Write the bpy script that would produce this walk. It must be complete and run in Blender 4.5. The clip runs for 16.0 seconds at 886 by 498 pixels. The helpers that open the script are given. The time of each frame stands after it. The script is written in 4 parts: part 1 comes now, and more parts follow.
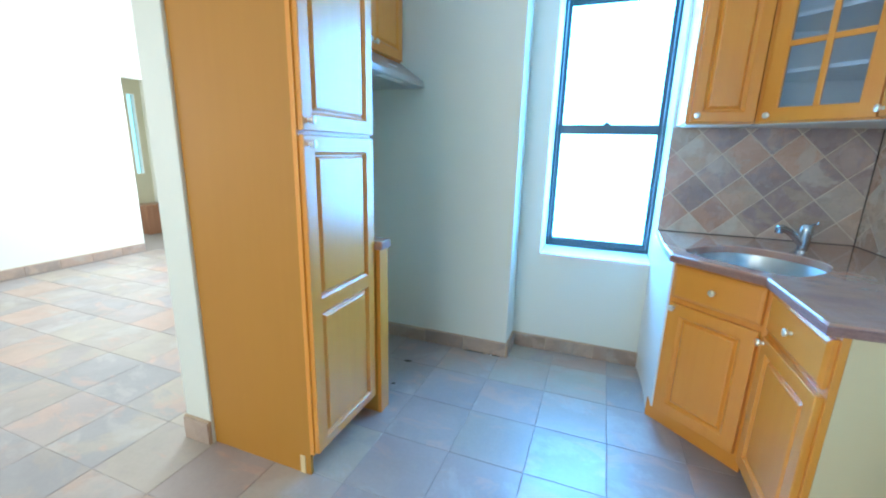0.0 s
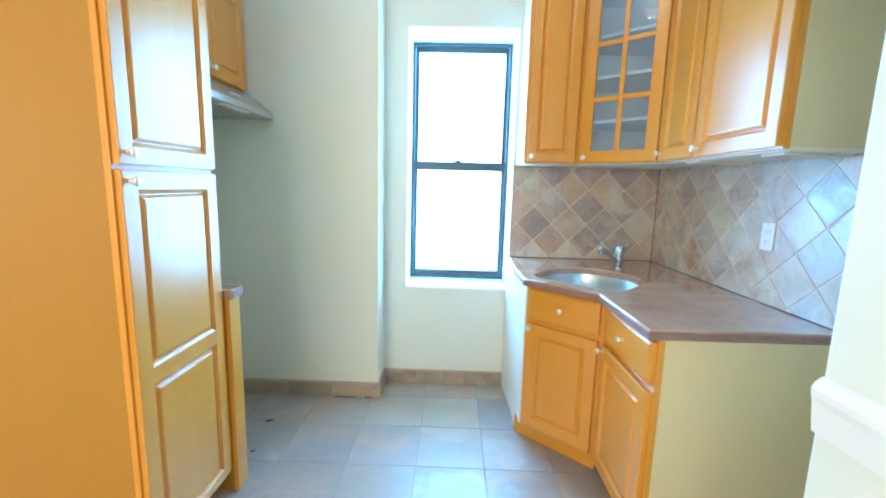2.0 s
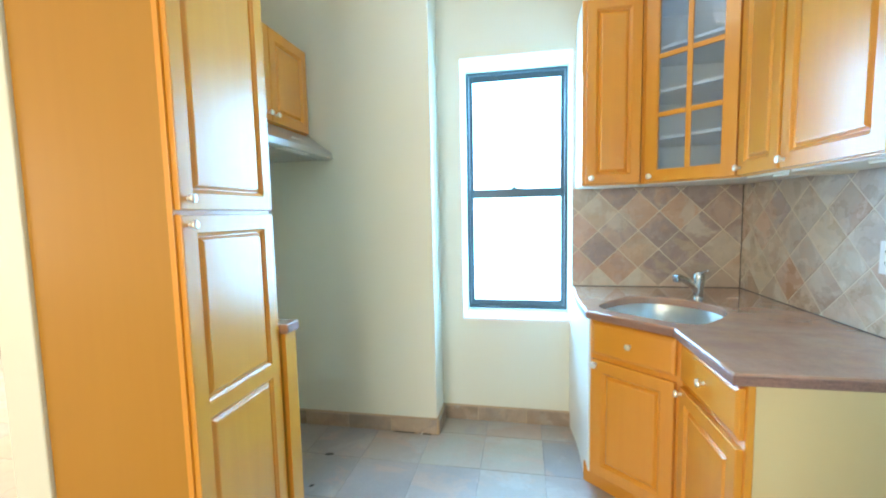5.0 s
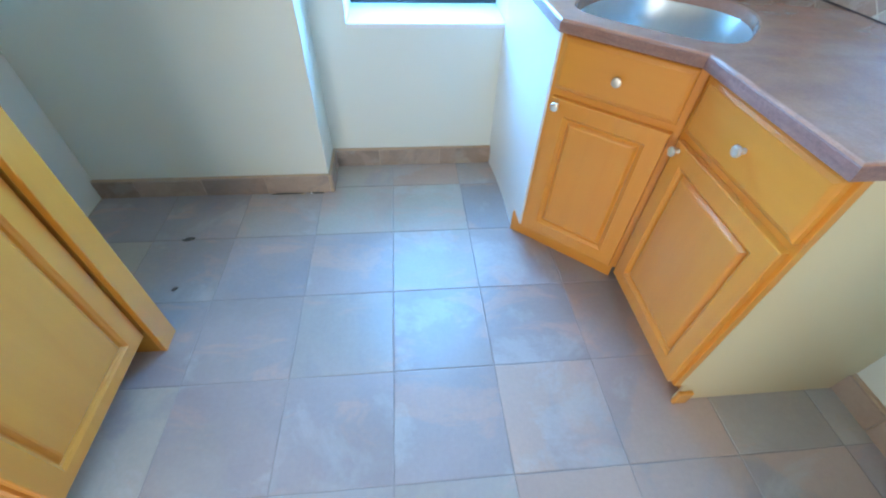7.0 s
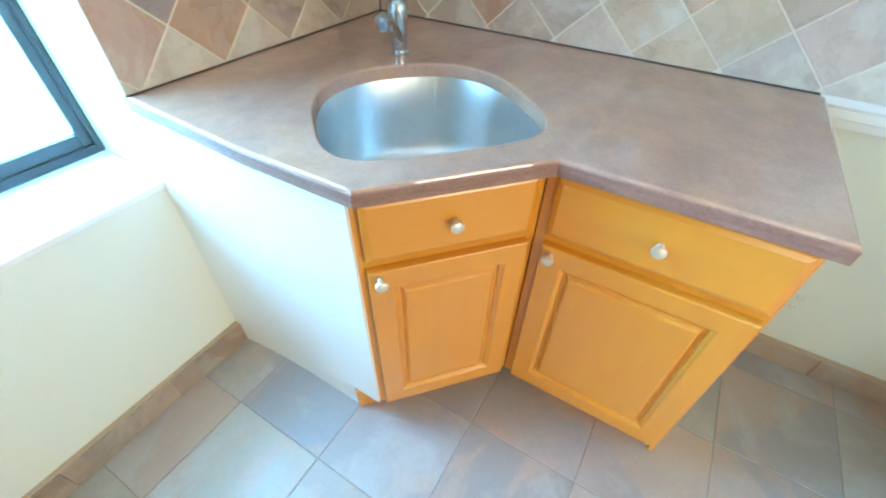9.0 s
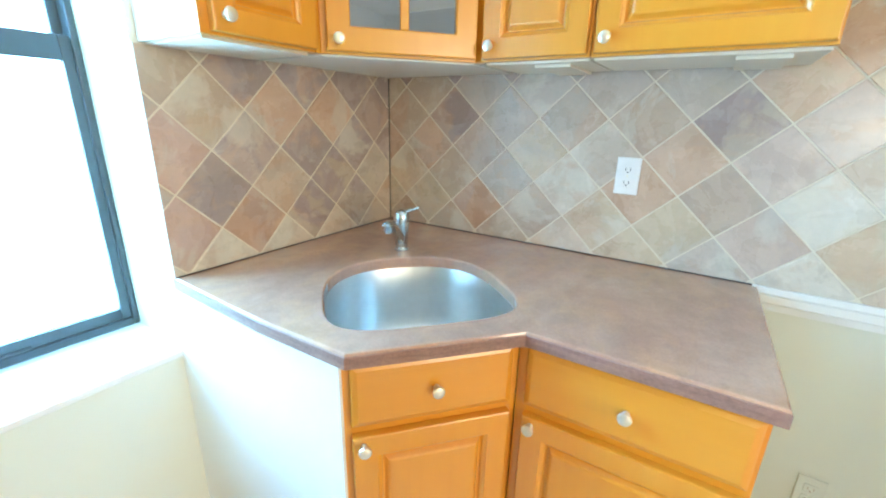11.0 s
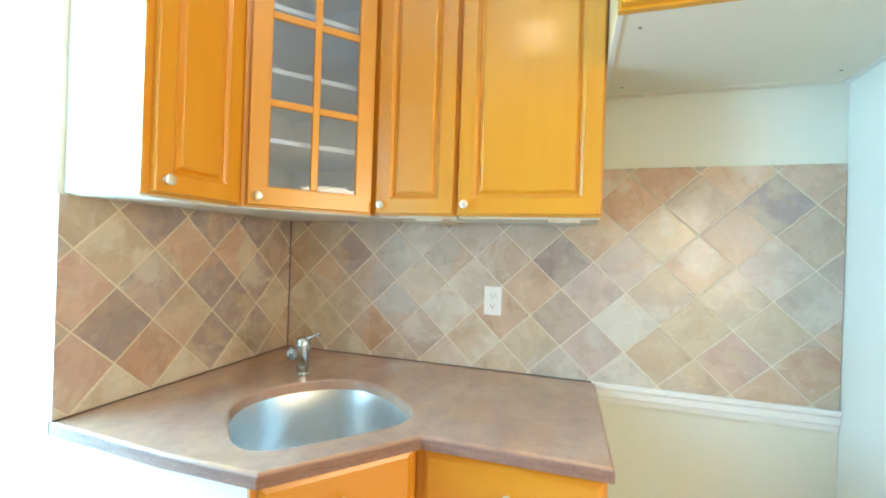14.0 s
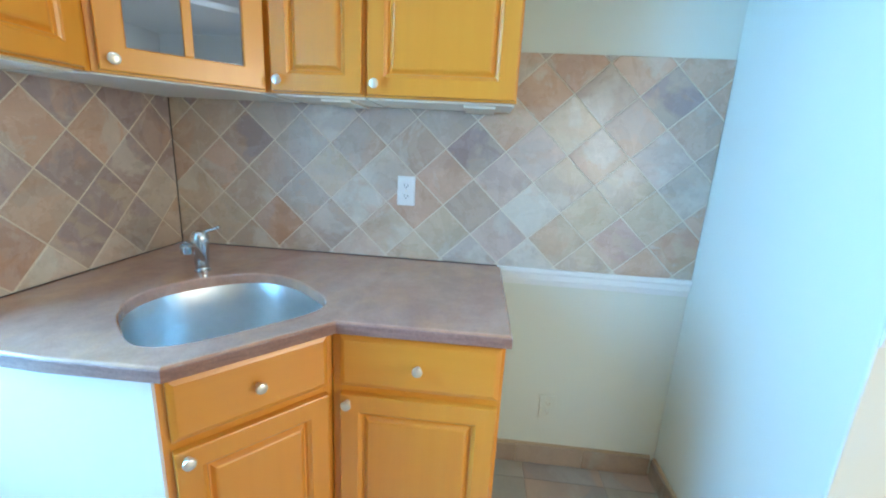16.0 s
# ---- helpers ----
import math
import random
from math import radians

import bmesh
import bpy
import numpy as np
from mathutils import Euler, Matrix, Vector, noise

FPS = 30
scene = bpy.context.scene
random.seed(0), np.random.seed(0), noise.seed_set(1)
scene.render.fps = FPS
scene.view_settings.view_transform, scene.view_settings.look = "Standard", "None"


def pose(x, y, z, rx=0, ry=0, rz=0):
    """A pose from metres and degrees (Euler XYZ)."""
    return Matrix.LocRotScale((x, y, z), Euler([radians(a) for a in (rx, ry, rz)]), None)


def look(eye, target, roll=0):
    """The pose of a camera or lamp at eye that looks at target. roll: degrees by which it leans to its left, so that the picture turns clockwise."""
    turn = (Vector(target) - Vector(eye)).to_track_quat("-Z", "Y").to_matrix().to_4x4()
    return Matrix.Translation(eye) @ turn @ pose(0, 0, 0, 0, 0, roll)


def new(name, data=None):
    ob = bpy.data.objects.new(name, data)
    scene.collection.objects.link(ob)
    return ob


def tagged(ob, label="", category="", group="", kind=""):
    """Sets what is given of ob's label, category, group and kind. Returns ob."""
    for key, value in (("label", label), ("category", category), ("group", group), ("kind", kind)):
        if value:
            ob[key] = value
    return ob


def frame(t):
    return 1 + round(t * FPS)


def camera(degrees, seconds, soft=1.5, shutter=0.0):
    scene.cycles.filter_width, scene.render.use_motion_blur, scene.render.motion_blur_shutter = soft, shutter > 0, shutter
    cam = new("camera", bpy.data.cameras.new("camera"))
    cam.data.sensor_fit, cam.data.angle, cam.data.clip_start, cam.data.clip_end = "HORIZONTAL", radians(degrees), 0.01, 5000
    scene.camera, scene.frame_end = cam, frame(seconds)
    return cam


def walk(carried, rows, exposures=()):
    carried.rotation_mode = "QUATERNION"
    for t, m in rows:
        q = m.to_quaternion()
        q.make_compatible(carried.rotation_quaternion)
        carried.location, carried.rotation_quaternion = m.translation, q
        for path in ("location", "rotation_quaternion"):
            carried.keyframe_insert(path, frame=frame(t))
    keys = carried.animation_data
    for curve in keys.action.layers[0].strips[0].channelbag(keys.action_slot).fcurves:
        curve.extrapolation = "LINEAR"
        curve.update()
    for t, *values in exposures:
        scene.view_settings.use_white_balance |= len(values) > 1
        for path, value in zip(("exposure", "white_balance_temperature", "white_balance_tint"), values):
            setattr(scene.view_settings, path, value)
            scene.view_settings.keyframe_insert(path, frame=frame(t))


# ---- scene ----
cam = camera(94.0, 16.0, 2.1)
PATH = [
    (0, (0.151, -0.031, 1.323), (-0.533, 1.789, 0.854), 1.5),
    (0.5, (0.14, -0.019, 1.323), (-0.379, 1.871, 0.926), 1.7),
    (1, (0.125, -0.013, 1.332), (-0.208, 1.922, 0.952), 1.7),
    (1.5, (0.102, 0.002, 1.335), (-0.05, 1.964, 0.979), 1.6),
    (2, (0.113, 0.01, 1.339), (0.072, 1.987, 1.035), 1.5),
    (2.5, (0.117, 0.016, 1.337), (0.143, 2.005, 1.13), 1.2),
    (3, (0.123, 0.014, 1.342), (0.151, 2.013, 1.293), 1.0),
    (3.2, (0.127, 0.01, 1.346), (0.136, 2.01, 1.366), 0.9),
    (5.3, (0.199, 0.103, 1.349), (-0.244, 2.031, 1.057), -0.3),
    (5.5, (0.196, 0.122, 1.318), (-0.257, 2.008, 0.829), 0.8),
    (6, (0.176, 0.249, 1.274), (-0.244, 1.956, 0.319), 1.5),
    (6.5, (0.074, 0.515, 1.265), (-0.091, 2.049, -0.007), 2.4),
    (7, (0.036, 0.819, 1.25), (0.199, 2.205, -0.182), 2.4),
    (7.5, (0.043, 1.177, 1.26), (0.502, 2.413, -0.244), 1.4),
    (8, (0.092, 1.443, 1.255), (0.902, 2.396, -0.305), 1.5),
    (8.5, (0.105, 1.608, 1.285), (1.161, 2.346, -0.245), 1.1),
    (9, (0.078, 1.614, 1.284), (1.344, 2.344, -0.081), 1.6),
    (9.5, (0.059, 1.593, 1.302), (1.457, 2.392, 0.115), 1.6),
    (10, (0.046, 1.565, 1.314), (1.546, 2.447, 0.329), 1.8),
    (10.2, (0.041, 1.551, 1.323), (1.565, 2.469, 0.409), 1.7),
    (12.3, (-0.156, 1.439, 1.333), (1.58, 2.414, 1.148), 1.7),
    (12.5, (-0.18, 1.431, 1.343), (1.575, 2.379, 1.191), 1.6),
    (13, (-0.217, 1.413, 1.357), (1.582, 2.284, 1.29), 1.7),
    (13.5, (-0.233, 1.419, 1.365), (1.622, 2.167, 1.349), 1.8),
    (14, (-0.225, 1.42, 1.365), (1.685, 2.011, 1.366), 1.9),
    (14.5, (-0.223, 1.416, 1.359), (1.733, 1.836, 1.332), 1.9),
    (15, (-0.213, 1.417, 1.365), (1.765, 1.677, 1.232), 2.1),
    (15.5, (-0.2, 1.416, 1.364), (1.769, 1.582, 1.056), 2.6),
    (16, (-0.198, 1.416, 1.345), (1.736, 1.582, 0.861), 3.1),
]
EXPOSURES = [(0.0, 0.27, 5450, 9), (1.0, 0.43, 6000, 9), (1.5, 0.54, 6150, 9), (3.0, 0.69, 7750, 10), (5.5, 0.53, 7450, 12), (6.5, 0.40, 6050, 16), (7.5, 0.47, 5850, 16), (8.0, 0.57, 6050, 14), (9.0, 0.83, 7200, 11),
             (10.0, 0.92, 7550, 12), (12.5, 0.90, 8900, 14), (13.5, 0.90, 9800, 16), (14.5, 0.69, 9300, 16), (15.0, 0.59, 7950, 14), (15.5, 0.47, 6800, 12), (16.0, 0.47, 6600, 12)]
walk(cam, [(t, look(eye, target, roll)) for t, eye, target, roll in PATH], EXPOSURES)


# ---- world and lamps ----
world = bpy.data.worlds.new("sky")
scene.world = world
world.use_nodes = True
wn = world.node_tree.nodes
sky = wn.new("ShaderNodeTexSky")
sky.sky_type = "NISHITA"
sky.sun_disc = False
sky.sun_elevation = radians(38)
sky.sun_rotation = radians(200)
wn["Background"].inputs[1].default_value = 0.1
world.node_tree.links.new(sky.outputs[0], wn["Background"].inputs[0])


def area_lamp(name, eye, target, width, height, power, colour):
    data = bpy.data.lights.new(name, "AREA")
    data.shape, data.size, data.size_y = "RECTANGLE", width, height
    data.energy, data.color = power, colour
    ob = new(name, data)
    ob.matrix_world = look(eye, target)
    return ob


area_lamp("sky_light_kitchen", (0.150, 3.045, 1.47), (0.150, 0.0, 1.3), 0.68, 1.78, 76, (0.17, 0.51, 1.0))
# Added fill lamps at unseen windows; they brighten the kitchen and next room.
area_lamp("sky_light_south", (-1.2, -2.66, 1.55), (-0.45, 1.0, 1.40), 1.7, 1.5, 50, (1.0, 0.95, 0.82))
area_lamp("sky_light_living", (-3.4, 4.36, 1.5), (-3.4, 0.0, 0.9), 1.7, 1.6, 125, (0.93, 0.97, 1.0))
area_lamp("sky_light_west", (-5.17, -0.75, 1.5), (0.0, 0.3, 1.2), 1.6, 1.5, 29, (1.0, 0.98, 0.92))
bulb = new("ceiling_bulb", bpy.data.lights.new("ceiling_bulb", "POINT"))
bulb.data.energy, bulb.data.color, bulb.data.shadow_soft_size = 2, (1.0, 0.93, 0.80), 0.05
bulb.location = (0.0, 1.62, 2.62)


# ---- materials ----
def material(name):
    m = bpy.data.materials.new(name)
    m.use_nodes = True
    return m, m.node_tree.nodes, m.node_tree.links, m.node_tree.nodes["Principled BSDF"]


def mapped(nodes, links, scale=(1, 1, 1), scatter=0.0, kind="Object"):
    """Coordinates of the surface, scaled, and scattered from piece to piece."""
    co = nodes.new("ShaderNodeTexCoord")
    mp = nodes.new("ShaderNodeMapping")
    mp.inputs["Scale"].default_value = scale
    links.new(co.outputs[kind], mp.inputs["Vector"])
    if scatter:
        info = nodes.new("ShaderNodeObjectInfo")
        mul = nodes.new("ShaderNodeMath")
        mul.operation = "MULTIPLY"
        mul.inputs[1].default_value = scatter
        links.new(info.outputs["Random"], mul.inputs[0])
        links.new(mul.outputs[0], mp.inputs["Location"])
    return mp.outputs["Vector"]


def noise_tex(nodes, links, vec, scale, detail=4, rough=0.55, distort=0.0):
    n = nodes.new("ShaderNodeTexNoise")
    n.inputs["Scale"].default_value = scale
    n.inputs["Detail"].default_value = detail
    n.inputs["Roughness"].default_value = rough
    n.inputs["Distortion"].default_value = distort
    links.new(vec, n.inputs["Vector"])
    return n.outputs["Fac"]


def ramp(nodes, links, fac, stops, smooth=True):
    r = nodes.new("ShaderNodeValToRGB")
    r.color_ramp.interpolation = "LINEAR" if smooth else "CONSTANT"
    while len(r.color_ramp.elements) < len(stops):
        r.color_ramp.elements.new(0.5)
    for e, (p, c) in zip(r.color_ramp.elements, stops):
        e.position = p
        e.color = (*c, 1) if len(c) == 3 else c
    links.new(fac, r.inputs["Fac"])
    return r.outputs["Color"]


def mix(nodes, links, fac, a, b, blend="MIX"):
    m = nodes.new("ShaderNodeMix")
    m.data_type, m.blend_type = "RGBA", blend
    for socket, v in ((m.inputs[0], fac), (m.inputs[6], a), (m.inputs[7], b)):
        if isinstance(v, (int, float)):
            socket.default_value = v
        elif isinstance(v, tuple):
            socket.default_value = (*v, 1)
        else:
            links.new(v, socket)
    return m.outputs[2]


def bump(nodes, links, bsdf, height, strength, distance):
    b = nodes.new("ShaderNodeBump")
    b.inputs["Strength"].default_value = strength
    b.inputs["Distance"].default_value = distance
    links.new(height, b.inputs["Height"])
    links.new(b.outputs["Normal"], bsdf.inputs["Normal"])


def paint(name, colour, rough=0.6, vary=0.06, relief=0.25):
    m, n, l, p = material(name)
    vec = mapped(n, l)
    big = noise_tex(n, l, vec, 1.3, 3)
    fine = noise_tex(n, l, vec, 90, 3)
    dark = tuple(c * (1 - vary) for c in colour)
    c = mix(n, l, big, dark, colour)
    l.new(c, p.inputs["Base Color"])
    p.inputs["Roughness"].default_value = rough
    bump(n, l, p, mix(n, l, 0.35, fine, noise_tex(n, l, vec, 9, 2)), relief, 0.0015)
    return m


def wood(name, light, dark, along=2):
    m, n, l, p = material(name)
    sc = [26, 26, 26]
    sc[along] = 1.6
    vec = mapped(n, l, tuple(sc), 40)
    grain = noise_tex(n, l, vec, 1.0, 6, 0.6, 0.4)
    broad = noise_tex(n, l, mapped(n, l, (3, 3, 1.2), 17), 1.2, 2)
    c = ramp(n, l, grain, [(0.28, dark), (0.72, light)])
    c = mix(n, l, broad, c, mix(n, l, 0.5, c, light), "MIX")
    l.new(c, p.inputs["Base Color"])
    p.inputs["Roughness"].default_value = 0.36
    p.inputs["Coat Weight"].default_value = 0.75
    p.inputs["Coat Roughness"].default_value = 0.21
    bump(n, l, p, grain, 0.08, 0.001)
    return m


def stone_tile(name, tones, rough, vein, pale, scale=5.0, seal=0.3, seal_rough=0.3, own_tone=False, spread=(0.75, 0.6, 0.6)):
    """Mottled slate: each piece takes its own tones, with crisp mineral patches, pale blooms and rusty veins."""
    m, n, l, p = material(name)
    info = n.new("ShaderNodeObjectInfo")
    vec = mapped(n, l, (1, 1, 1), 30)

    def pick(factor, table):
        f = n.new("ShaderNodeMath")
        f.operation = "MULTIPLY"
        f.inputs[1].default_value = factor
        l.new(info.outputs["Random"], f.inputs[0])
        g = n.new("ShaderNodeMath")
        g.operation = "FRACT"
        l.new(f.outputs[0], g.inputs[0])
        return ramp(n, l, g.outputs[0], [(i / len(table), t) for i, t in enumerate(table)], smooth=False)

    def scaled(value, k):
        f = n.new("ShaderNodeMath")
        f.operation = "MULTIPLY"
        f.inputs[1].default_value = k
        l.new(value, f.inputs[0])
        return f.outputs[0]

    own = info.outputs["Color"] if own_tone else pick(1.0, tones)
    second = pick(7.31, list(reversed(tones)))
    soft = noise_tex(n, l, vec, scale * 0.8, 5, 0.55, 0.3)
    patch = ramp(n, l, noise_tex(n, l, vec, scale, 6, 0.58, 0.7), [(0.485, (0, 0, 0)), (0.55, (1, 1, 1))])
    streak = ramp(n, l, noise_tex(n, l, mapped(n, l, (1.0, 2.2, 1.6), 53), scale * 1.1, 6, 0.62, 0.9), [(0.56, (0, 0, 0)), (0.64, (1, 1, 1))])
    bloom = ramp(n, l, noise_tex(n, l, mapped(n, l, (1, 1, 1), 77), scale * 0.9, 6, 0.6, 0.5), [(0.56, (0, 0, 0)), (0.62, (1, 1, 1))])
    fine = noise_tex(n, l, vec, 70, 4, 0.7)
    c = mix(n, l, scaled(patch, spread[0]), own, second)
    c = mix(n, l, scaled(streak, spread[1]), c, vein)
    c = mix(n, l, scaled(bloom, spread[2]), c, pale)
    c = mix(n, l, 1.0, c, ramp(n, l, soft, [(0.3, (0.88, 0.88, 0.88)), (0.7, (1.10, 1.10, 1.10))]), "MULTIPLY")
    c = mix(n, l, 1.0, c, ramp(n, l, fine, [(0.25, (0.95, 0.95, 0.95)), (0.75, (1.05, 1.05, 1.05))]), "MULTIPLY")
    l.new(c, p.inputs["Base Color"])
    r = ramp(n, l, noise_tex(n, l, mapped(n, l, (1, 1, 1), 19), scale * 1.3, 5, 0.6, 0.6), [(0.38, (rough - 0.09,) * 3), (0.62, (rough + 0.13,) * 3)])
    l.new(r, p.inputs["Roughness"])
    p.inputs["Coat Weight"].default_value = seal
    l.new(ramp(n, l, noise_tex(n, l, mapped(n, l, (1, 1, 1), 91), scale * 1.2, 6, 0.62, 0.6), [(0.44, (seal_rough - 0.10,) * 3), (0.54, (seal_rough + 0.10,) * 3)]), p.inputs["Coat Roughness"])
    bump(n, l, p, mix(n, l, 0.25, noise_tex(n, l, vec, scale * 2.4, 5, 0.6, 0.6), fine), 0.22, 0.0025)
    return m


def plain(name, colour, rough=0.4, metal=0.0, relief=0.0):
    m, n, l, p = material(name)
    vec = mapped(n, l)
    f = noise_tex(n, l, vec, 35, 3)
    l.new(mix(n, l, f, tuple(c * 0.92 for c in colour), tuple(min(1, c * 1.05) for c in colour)), p.inputs["Base Color"])
    p.inputs["Roughness"].default_value = rough
    p.inputs["Metallic"].default_value = metal
    if relief:
        bump(n, l, p, f, relief, 0.001)
    return m


WALL = paint("wall_paint", (0.78, 0.79, 0.685), 0.5)
CEIL = paint("ceiling_paint", (0.84, 0.84, 0.80), 0.7)
TRIM = paint("trim_paint", (0.84, 0.84, 0.80), 0.35, 0.03, 0.12)
WOOD = wood("honey_maple", (0.76, 0.316, 0.033), (0.71, 0.276, 0.024))
WOOD_ACROSS = wood("honey_maple_rail", (0.76, 0.316, 0.033), (0.71, 0.276, 0.024), 0)
# Same maple with shade put into its colour, since the lamps overlight the sides.
SIDE = wood("honey_maple_darkened", (0.455, 0.205, 0.018), (0.435, 0.192, 0.015))
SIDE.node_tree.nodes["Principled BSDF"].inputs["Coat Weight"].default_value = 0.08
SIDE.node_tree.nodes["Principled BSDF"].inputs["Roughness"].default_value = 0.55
LAMINATE = paint("cream_laminate", (0.73, 0.57, 0.31), 0.4, 0.04, 0.05)
UNDERSIDE = paint("bare_board", (0.80, 0.71, 0.56), 0.5, 0.08, 0.05)
MELAMINE = paint("white_melamine", (0.78, 0.77, 0.70), 0.35, 0.03, 0.03)
FLOOR = stone_tile("floor_slate", [(0.41, 0.345, 0.285), (0.345, 0.315, 0.300), (0.48, 0.345, 0.26), (0.39, 0.325, 0.290), (0.44, 0.38, 0.29), (0.36, 0.31, 0.275)], 0.38, (0.54, 0.355, 0.26), (0.48, 0.45, 0.40), 2.6, 0.52, 0.42, False, (0.72, 0.60, 0.55))
SPLASH = stone_tile("wall_slate", [(0.561, 0.363, 0.253), (0.473, 0.369, 0.308), (0.572, 0.462, 0.319), (0.528, 0.385, 0.297), (0.495, 0.429, 0.374), (0.605, 0.396, 0.264), (0.550, 0.462, 0.341), (0.451, 0.352, 0.308)], 0.26, (0.58, 0.38, 0.25), (0.61, 0.555, 0.475), 5.5, 0.7, 0.28, True, (0.45, 0.34, 0.62))
SKIRT = stone_tile("skirting_slate", [(0.40, 0.29, 0.22), (0.33, 0.265, 0.22), (0.44, 0.33, 0.25), (0.30, 0.225, 0.17)], 0.4, (0.46, 0.33, 0.24), (0.42, 0.37, 0.31), 5.0)
GROUT = paint("cream_grout", (0.76, 0.68, 0.55), 0.85, 0.12, 0.5)
FLOOR_GROUT = paint("grey_grout", (0.34, 0.30, 0.265), 0.85, 0.15, 0.5)
STEEL = plain("brushed_steel", (0.76, 0.82, 0.82), 0.38, 1.0, 0.02)
brushed = STEEL.node_tree.nodes["Principled BSDF"]
brushed.inputs["Anisotropic"].default_value = 0.55
brushed.inputs["Anisotropic Rotation"].default_value = 0.25
HOODSTEEL = plain("hood_metal", (0.55, 0.56, 0.56), 0.35, 0.9, 0.02)
CHROME = plain("chrome", (0.54, 0.60, 0.62), 0.24, 1.0)
KNOB = plain("satin_nickel", (0.86, 0.83, 0.72), 0.28, 0.75)
WINFRAME = plain("dark_aluminium", (0.055, 0.085, 0.095), 0.38, 0.2)
PLASTIC = plain("white_plastic", (0.84, 0.84, 0.82), 0.35)
SCREW = plain("dull_screw", (0.22, 0.19, 0.15), 0.45, 0.8)
DARK = plain("dark_slot", (0.03, 0.03, 0.03), 0.7)
SEAL = plain("dark_sealant", (0.05, 0.045, 0.045), 0.6)
CAULK = paint("tan_caulk", (0.56, 0.42, 0.28), 0.8, 0.15, 0.4)
FARWALL = paint("hall_paint", (0.60, 0.57, 0.42), 0.7)
FARWOOD = wood("red_brown_wood", (0.36, 0.17, 0.09), (0.26, 0.11, 0.05))

GLASS, gn, gl, gp = material("clear_glass")
gp.inputs["Base Color"].default_value = (0.93, 0.96, 0.96, 1)
gp.inputs["Transmission Weight"].default_value = 1.0
gp.inputs["Roughness"].default_value = 0.0
gp.inputs["IOR"].default_value = 1.45

GRANITE, n, l, p = material("red_brown_granite")
vec = mapped(n, l)
swirl = noise_tex(n, l, mapped(n, l, (1.2, 1.6, 1.0)), 3.0, 6, 0.6, 0.35)
cloud = noise_tex(n, l, vec, 13.0, 6, 0.68, 0.3)
speck = noise_tex(n, l, vec, 170, 3, 0.8)
rust = ramp(n, l, noise_tex(n, l, mapped(n, l, (1.0, 1.7, 1.0)), 4.2, 7, 0.62, 0.5), [(0.50, (0, 0, 0)), (0.64, (0.55, 0.55, 0.55))])
c = ramp(n, l, swirl, [(0.30, (0.43, 0.238, 0.170)), (0.50, (0.50, 0.285, 0.202)), (0.70, (0.56, 0.345, 0.250))])
c = mix(n, l, rust, c, (0.60, 0.320, 0.180))
c = mix(n, l, 1.0, c, ramp(n, l, cloud, [(0.35, (0.90, 0.90, 0.91)), (0.65, (1.08, 1.07, 1.06))]), "MULTIPLY")
c = mix(n, l, 1.0, c, ramp(n, l, speck, [(0.3, (0.92, 0.92, 0.93)), (0.7, (1.07, 1.07, 1.06))]), "MULTIPLY")
l.new(c, p.inputs["Base Color"])
p.inputs["Roughness"].default_value = 0.05
p.inputs["IOR"].default_value = 1.7
p.inputs["Coat Weight"].default_value = 0.6
p.inputs["Coat Roughness"].default_value = 0.02

# Rough edge granite, its colour darkened for the shade on the front faces.
EDGE, n, l, p = material("shaded_granite_edge")
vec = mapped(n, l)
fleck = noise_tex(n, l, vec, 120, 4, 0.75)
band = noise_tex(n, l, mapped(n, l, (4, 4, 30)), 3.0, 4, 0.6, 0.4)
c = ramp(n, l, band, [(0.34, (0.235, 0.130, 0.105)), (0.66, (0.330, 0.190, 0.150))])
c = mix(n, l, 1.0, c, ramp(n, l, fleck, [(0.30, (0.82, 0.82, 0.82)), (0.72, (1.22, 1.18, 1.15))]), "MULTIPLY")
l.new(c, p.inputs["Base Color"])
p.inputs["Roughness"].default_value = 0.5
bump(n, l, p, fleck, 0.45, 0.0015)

# Blue tint and slight opacity put the panes' bluish reflection into the colour.
CABGLASS, gn, gl, gp = material("cabinet_glass")
gp.inputs["Base Color"].default_value = (0.60, 0.77, 1.0, 1)
gp.inputs["Transmission Weight"].default_value = 0.90
gp.inputs["Roughness"].default_value = 0.02
gp.inputs["IOR"].default_value = 1.5


# ---- mesh helpers ----
def box(bm, x0, x1, y0, y1, z0, z1, bevel=0.0, segments=2):
    r = bmesh.ops.create_cube(bm, size=1.0, matrix=Matrix.Translation(((x0 + x1) / 2, (y0 + y1) / 2, (z0 + z1) / 2)) @ Matrix.Diagonal((x1 - x0, y1 - y0, z1 - z0, 1)))
    if bevel:
        edges = {e for v in r["verts"] for e in v.link_edges}
        bmesh.ops.bevel(bm, geom=list(edges), offset=bevel, segments=segments, profile=0.5, affect="EDGES")
    return bm


def boxes(*specs, bevel=0.0):
    bm = bmesh.new()
    for s in specs:
        box(bm, *s, bevel=bevel)
    return bm


def loops_mesh(bm, rings, close=True, cap_last=True, cap_first=False):
    """Bridges rings of equal length, one after the other."""
    made = [[bm.verts.new(p) for p in ring] for ring in rings]
    n = len(made[0])
    for a, b in zip(made, made[1:]):
        for i in range(n if close else n - 1):
            j = (i + 1) % n
            bm.faces.new((a[i], a[j], b[j], b[i]))
    if cap_last:
        bm.faces.new(made[-1])
    if cap_first:
        bm.faces.new(list(reversed(made[0])))
    return made


